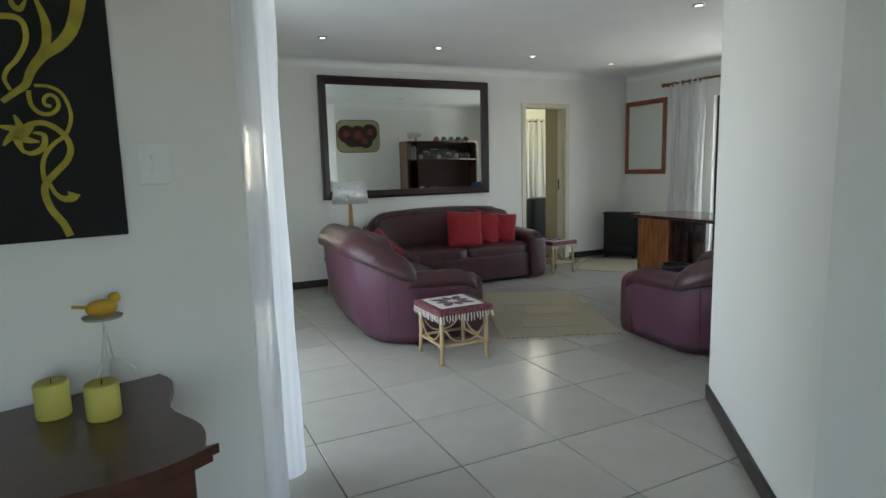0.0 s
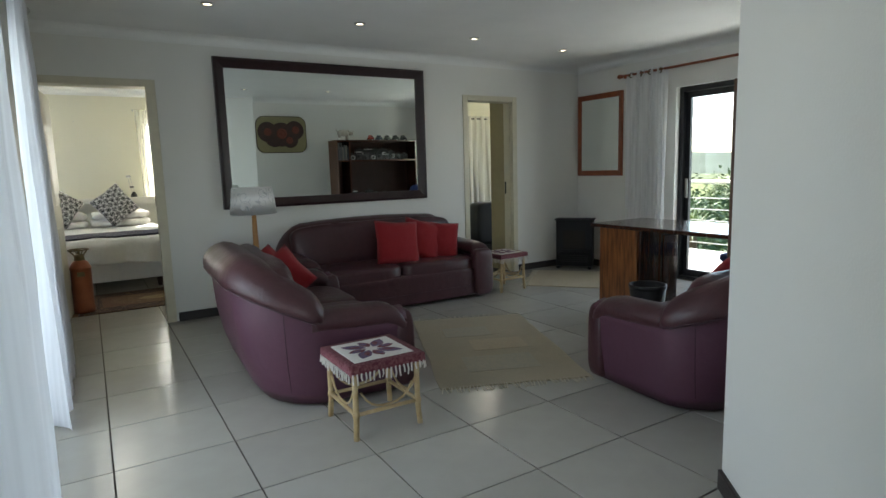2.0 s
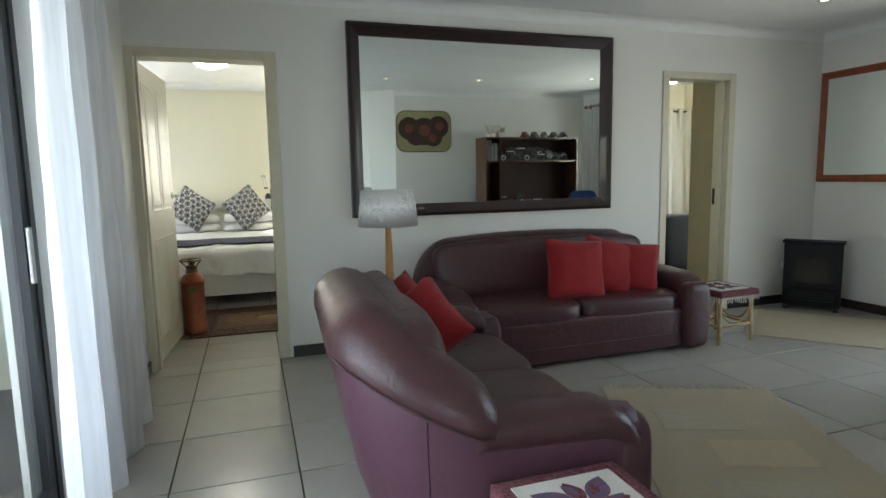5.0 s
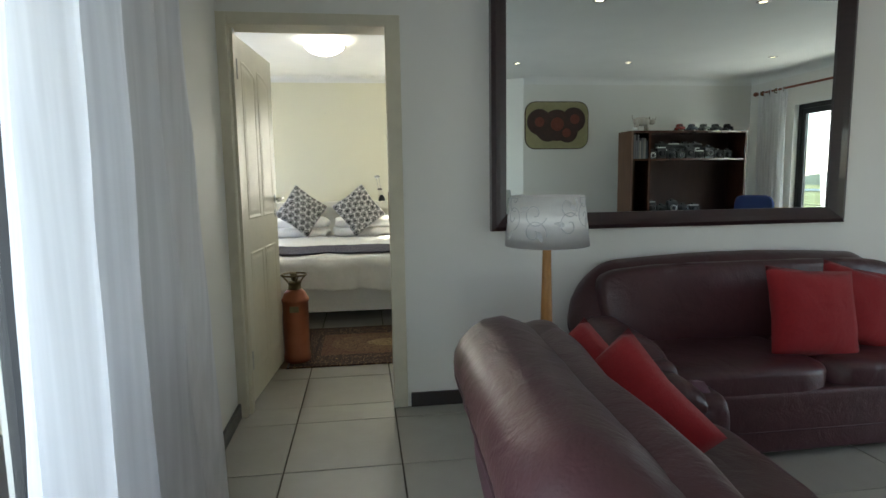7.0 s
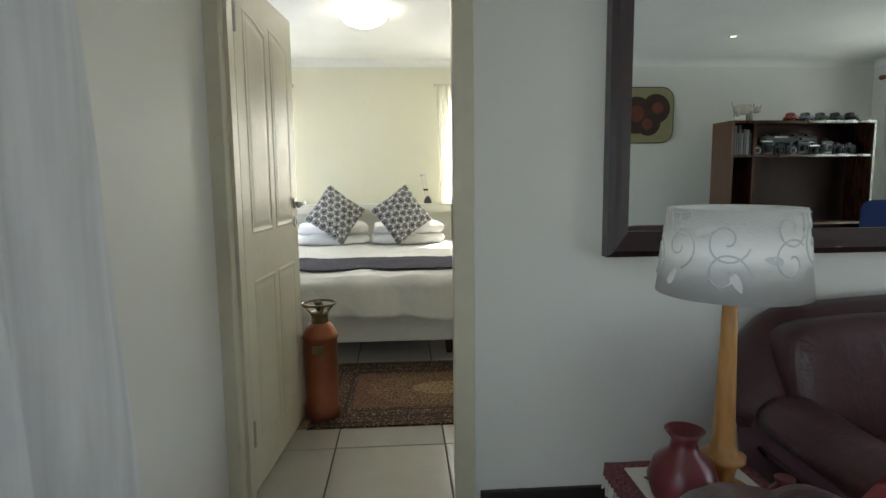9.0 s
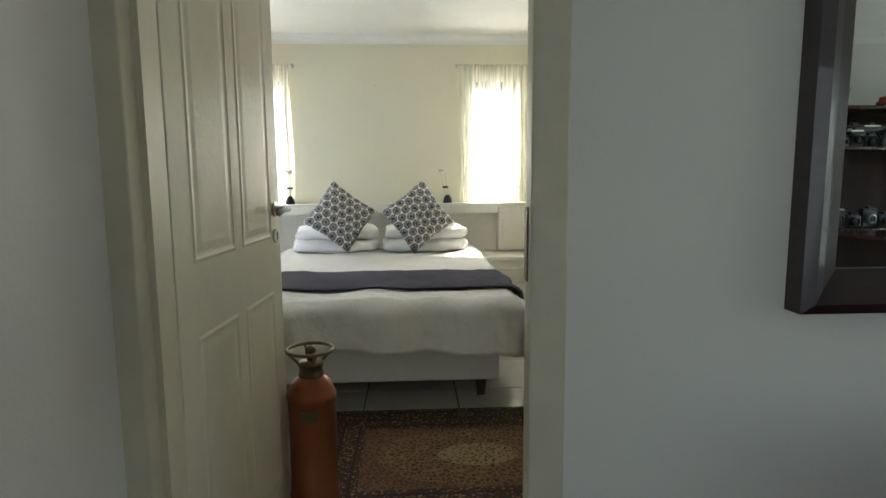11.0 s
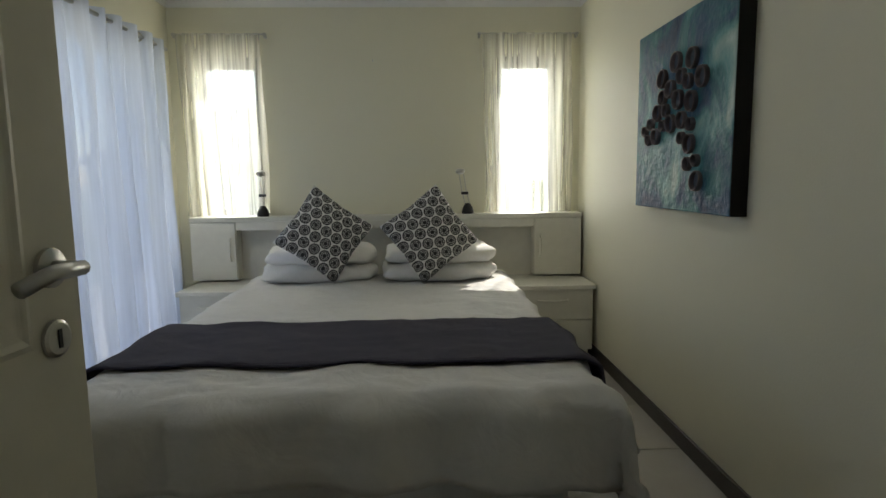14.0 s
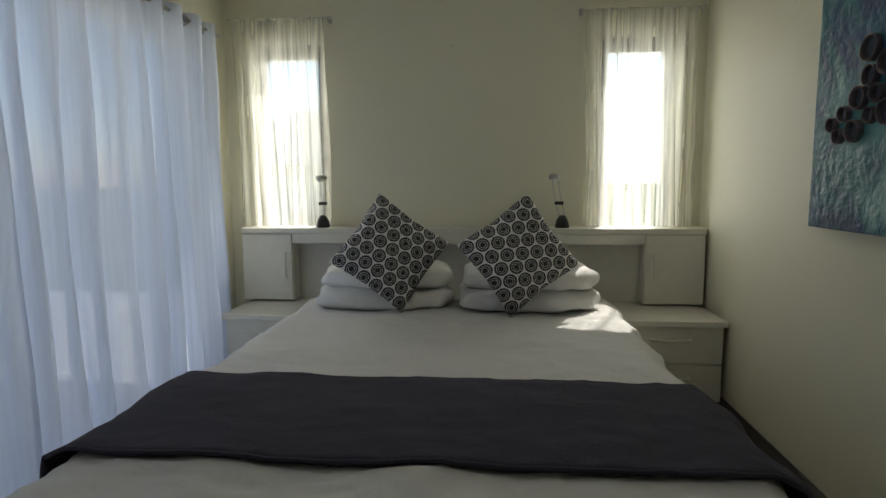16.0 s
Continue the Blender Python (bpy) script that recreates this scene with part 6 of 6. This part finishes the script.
part("base", box(-0.28, 0.28, -0.3, 0.3, 0, 0.22, 0.01), BLACKP, sd)
TAN = material("tan_paint", (0.40, 0.33, 0.19), 0.5, grain=0.15, grain_size=12, bump=0.05)
structure("wall_study_return", box(D2[1] - 0.02, D2[1] + 0.10, NY + NT + 0.015, NY + NT + 0.28, -0.006, CZ), TAN, "tan painted return beside the door", "wall")


# ---- light in the openings ----
# fill lamp in the added south opening, brightens the hall from out of view
window_light("hall_fill", 0.2, -2.75, 1.05, 2.1, 2.0, (0, 1, 0), 0.45, (0.95, 0.97, 1.0))
window_light("sky_study", 7.55, 8.4, 1.3, 1.5, 1.5, (-1, 0, 0), 0.3)
window_light("sky_bedroom", BX0 - 0.35, (BW0 + BW1) / 2, 1.05, BW1 - BW0 - 0.2, 1.9, (1, 0, -0.1), 6.0, (1.0, 0.97, 0.88))
for i, (x0, x1) in enumerate((W1, W2)):
    window_light("sky_north_%d" % (i + 1), (x0 + x1) / 2, BY1 + 0.30, (WZ0 + WZ1) / 2, x1 - x0, WZ1 - WZ0, (0, -1, -0.1), 7.2, (1.0, 0.96, 0.87))
window_light("sky_west", WX - 0.35, (WS0 + WS1) / 2, 1.05, WS1 - WS0 - 0.1, 1.8, (1, 0, -0.15), 7.5, (0.78, 0.88, 1.0))
window_light("sky_east", EX + 0.35, (ES0 + ES1) / 2, 1.05, ES1 - ES0 - 0.1, 1.8, (-1, 0, -0.1), 5.0, (0.90, 0.95, 1.0))
# unseen paving, added outside the hall's made-up opening
structure("path_unseen", box(-3.1, 2.4, -8.0, -2.6, -0.30, -0.04), material("unseen_paving", (0.55, 0.53, 0.48), 0.7, grain=0.3, grain_size=8), "pale unseen paving before the added opening", "paving")

# ---- outside ----
GROUND = material("scrub_ground", (0.055, 0.075, 0.025), 0.95, grain=0.8, grain_size=0.9, stain=0.7, stain_size=0.06, colour2=(0.11, 0.12, 0.035), bump=0.5, bump_size=2)
PAVE = material("terrace_tile", (0.62, 0.60, 0.55), 0.6, grain=0.3, grain_size=6, stain=0.3, stain_size=1.0)
structure("ground", box(-400, 900, -600, 900, -3.2, -2.9), GROUND, "green coastal scrub ground reaching the horizon", "ground")
structure("terrace_east", box(6.56, 8.55, 1.0, 9.6, -0.30, -0.03), PAVE, "pale tiled terrace in the sun", "terrace")
structure("terrace_west", box(-3.6, WX - 0.2, 2.72, 6.7, -0.30, -0.03), PAVE, "pale tiled terrace in the sun", "terrace")
structure("terrace_parapet", box(-3.8, -3.6, 2.72, 6.7, -0.30, 0.95), WALL, "white plastered terrace parapet", "wall")
structure("ground_bedroom", box(-6.0, BX0 - 0.2, 6.85, 14.0, -0.30, -0.05), PAVE, "pale paving outside the bedroom", "paving")
structure("garden_wall", box(-6.2, -6.0, 4.0, 14.0, -0.30, 1.5), WALL, "white plastered garden wall", "wall")

rail = thing("balustrade", 8.30, 0, -0.03, "steel balustrade with horizontal bars along the terrace", "railing")
part("top_rail", tube([(0, 1.2, 0.98), (0, 9.5, 0.98)], 0.024, 12), STEEL, rail, smooth=True)
for i in range(5):
    part("bar", tube([(0, 1.2, 0.14 + i * 0.155), (0, 9.5, 0.14 + i * 0.155)], 0.007, 6), STEEL, rail)
for i in range(7):
    y = 1.3 + i * 1.35
    p = part("post", tube([(0.02, y, 0), (0.02, y, 0.97)], 0.021, 10), STEEL, rail)
    part("post_foot", lathe([(0.05, 0), (0.05, 0.01), (0.022, 0.014)], 16, at=(0.02, y, 0)), STEEL, p)

LEAF = [material("leaf", c, 0.6, island=0.35) for c in ((0.055, 0.105, 0.022), (0.07, 0.12, 0.028), (0.10, 0.14, 0.04))]


def bush_mesh(seed, n, size, mat, leaf=0.07):
    """An uneven crown of many small leaf blades on short twigs."""
    rnd = random.Random(seed)
    verts, faces = [], []
    lobes = [(Vector((rnd.uniform(-.5, .5), rnd.uniform(-.5, .5), rnd.uniform(.25, .8))), rnd.uniform(.25, .5)) for _ in range(9)]
    for _ in range(n):
        c, r = lobes[rnd.randrange(9)]
        d = Vector((rnd.gauss(0, 1), rnd.gauss(0, 1), rnd.gauss(0.2, 1))).normalized()
        p = (c + d * r * rnd.uniform(0.55, 1.08)) * size
        if p.z < 0:
            p.z *= -0.3
        a = Vector((rnd.gauss(0, 1), rnd.gauss(0, 1), rnd.gauss(0, 1))).normalized()
        b = a.cross(d).normalized()
        l, w = leaf * rnd.uniform(.7, 1.5), leaf * rnd.uniform(.25, .5)
        i = len(verts)
        verts += [p - a * l, p + b * w, p + a * l, p - b * w]
        faces.append((i, i + 1, i + 2, i + 3))
    me = bpy.data.meshes.new("crown")
    me.from_pydata([tuple(q) for q in verts], [], faces)
    me.materials.append(mat)
    return me


TRUNK = material("bush_stem", (0.10, 0.07, 0.04), 0.9, grain=0.5)
CROWNS = [bush_mesh(30 + i, 8500, 1.0, LEAF[i % 3], 0.026) for i in range(4)]


def bush(x, y, s, k, z=-2.9, zs=1.0):
    t = thing("bush", x, y, z, "dense green coastal bush beyond the terrace", "bush", "bushes", rz=k * 77)
    c = new("crown", CROWNS[k % 4])
    c.parent = t
    c.scale = (s, s, s * zs)
    part("stem", tube([(0, 0, 0), (0.05 * s, 0.02 * s, 0.3 * s), (0.1 * s, 0, 0.6 * s)], 0.06 * s, 7, taper=lambda q: 1 - 0.6 * q), TRUNK, t)


rnd = random.Random(77)
k = 0
for row, (dx, s) in enumerate(((10.8, 2.95), (13.8, 3.1), (17.8, 3.15), (23.0, 3.05), (31.0, 2.95))):
    for i in range(8):
        y = -1 + i * (2.4 + row * 0.9) + rnd.uniform(-0.6, 0.6) + row * 0.9
        bush(dx + rnd.uniform(-0.8, 0.8), y, s * rnd.uniform(0.75, 1.1), k, zs=rnd.uniform(0.85, 1.1) * (1.0 if row else 0.95))
        k += 1
# spiky rosette plants by the rail
SPIKE = material("aloe_leaf", (0.16, 0.22, 0.06), 0.5, grain=0.3, grain_size=20)
for x, y, s in ((9.3, 5.75, 1.0), (9.5, 4.5, 0.8), (9.2, 7.2, 0.8)):
    t = thing("yucca_plant", x, y, -2.9, "spiky yellow-green yucca plant beyond the balustrade", "plant", "yucca plants")
    part("trunk", tube([(0, 0, 0), (0.05, 0, 1.5), (0, 0, 3.0)], 0.09, 8), TRUNK, t)
    r2 = random.Random(int(x * 10))
    for i in range(34):
        a, e = r2.uniform(0, 6.28), r2.uniform(-0.2, 1.3)
        d = Vector((math.cos(a) * math.cos(e), math.sin(a) * math.cos(e), math.sin(e))) * 0.62 * s
        part("blade", tube([(0, 0, 3.0), Vector((0, 0, 3.0)) + d * 0.55, Vector((0, 0, 2.93)) + d], 0.022, 4, taper=lambda q: 1 - 0.9 * q, flat=0.3), SPIKE, t)

# far hills and fields
def ridge(name, x, y0, y1, base, top, mat, label, seed, depth=60):
    bm = bmesh.new()
    n = 60
    a, b, c = [], [], []
    for i in range(n + 1):
        y = y0 + (y1 - y0) * i / n
        h = base + (top - base) * (0.55 + 0.45 * noise.noise(Vector((i * 0.11, seed, 0))) + 0.12 * noise.noise(Vector((i * 0.6, seed, 3))))
        a.append(bm.verts.new((x, y, base - 1)))
        b.append(bm.verts.new((x + depth * 0.6, y, h)))
        c.append(bm.verts.new((x + depth * 1.6, y, base - 1)))
    for i in range(n):
        bm.faces.new((a[i], a[i + 1], b[i + 1], b[i]))
        bm.faces.new((b[i], b[i + 1], c[i + 1], c[i]))
    structure(name, bm, mat, label, "hill", smooth=True)


HILL = material("far_scrub", (0.055, 0.075, 0.045), 0.95, grain=0.8, grain_size=0.08, stain=0.5, stain_size=0.02, colour2=(0.035, 0.05, 0.03))
FIELD = material("yellow_field", (0.14, 0.155, 0.03), 0.95, grain=0.6, grain_size=0.3, colour2=(0.09, 0.115, 0.03))
ridge("backdrop_hill_1", 330, -300, 700, -3, 14, HILL, "low green hills on the horizon", 1)
ridge("backdrop_hill_2", 160, -200, 420, -3, 4.0, HILL, "low scrub-covered dune", 5, 30)
structure("backdrop_field", box(50, 150, 5, 75, -2.95, -2.6), FIELD, "yellow-green field beyond the bushes", "field")

# neighbouring house to the north
ROOF = material("grey_roof_tile", (0.20, 0.20, 0.21), 0.7, grain=0.4, grain_size=3)
nh = thing("neighbour_house", -4.2, 24.0, -2.9, "white neighbouring house with a grey hipped roof", "house")
part("wall", box(-4, 4, 0, 7, 0, 4.6), WALL, nh)
rf = bmesh.new()
add_ring(rf, [[(-4.5, -0.5, 4.6), (4.5, -0.5, 4.6), (4.5, 7.5, 4.6), (-4.5, 7.5, 4.6)], [(-1.2, 3.4, 6.6), (1.2, 3.4, 6.6), (1.2, 3.6, 6.6), (-1.2, 3.6, 6.6)]])
part("roof", rf, ROOF, nh)
for x in (-2.6, 0, 2.6):
    w = part("window", box(x - 0.5, x + 0.5, -0.05, -0.001, 2.0, 3.3), BLACK, nh)
    part("pane", box(x - 0.44, x + 0.44, -0.06, -0.051, 2.06, 3.24), GLASS, w)
lay(bpy.data.objects["floor"], 1.55, 4.17, 0.60, EX, 0.2, NY + 0.08)
lay(bpy.data.objects["floor"], 1.55, 7.345, BX0, BX1, NY + 0.08, BY1)
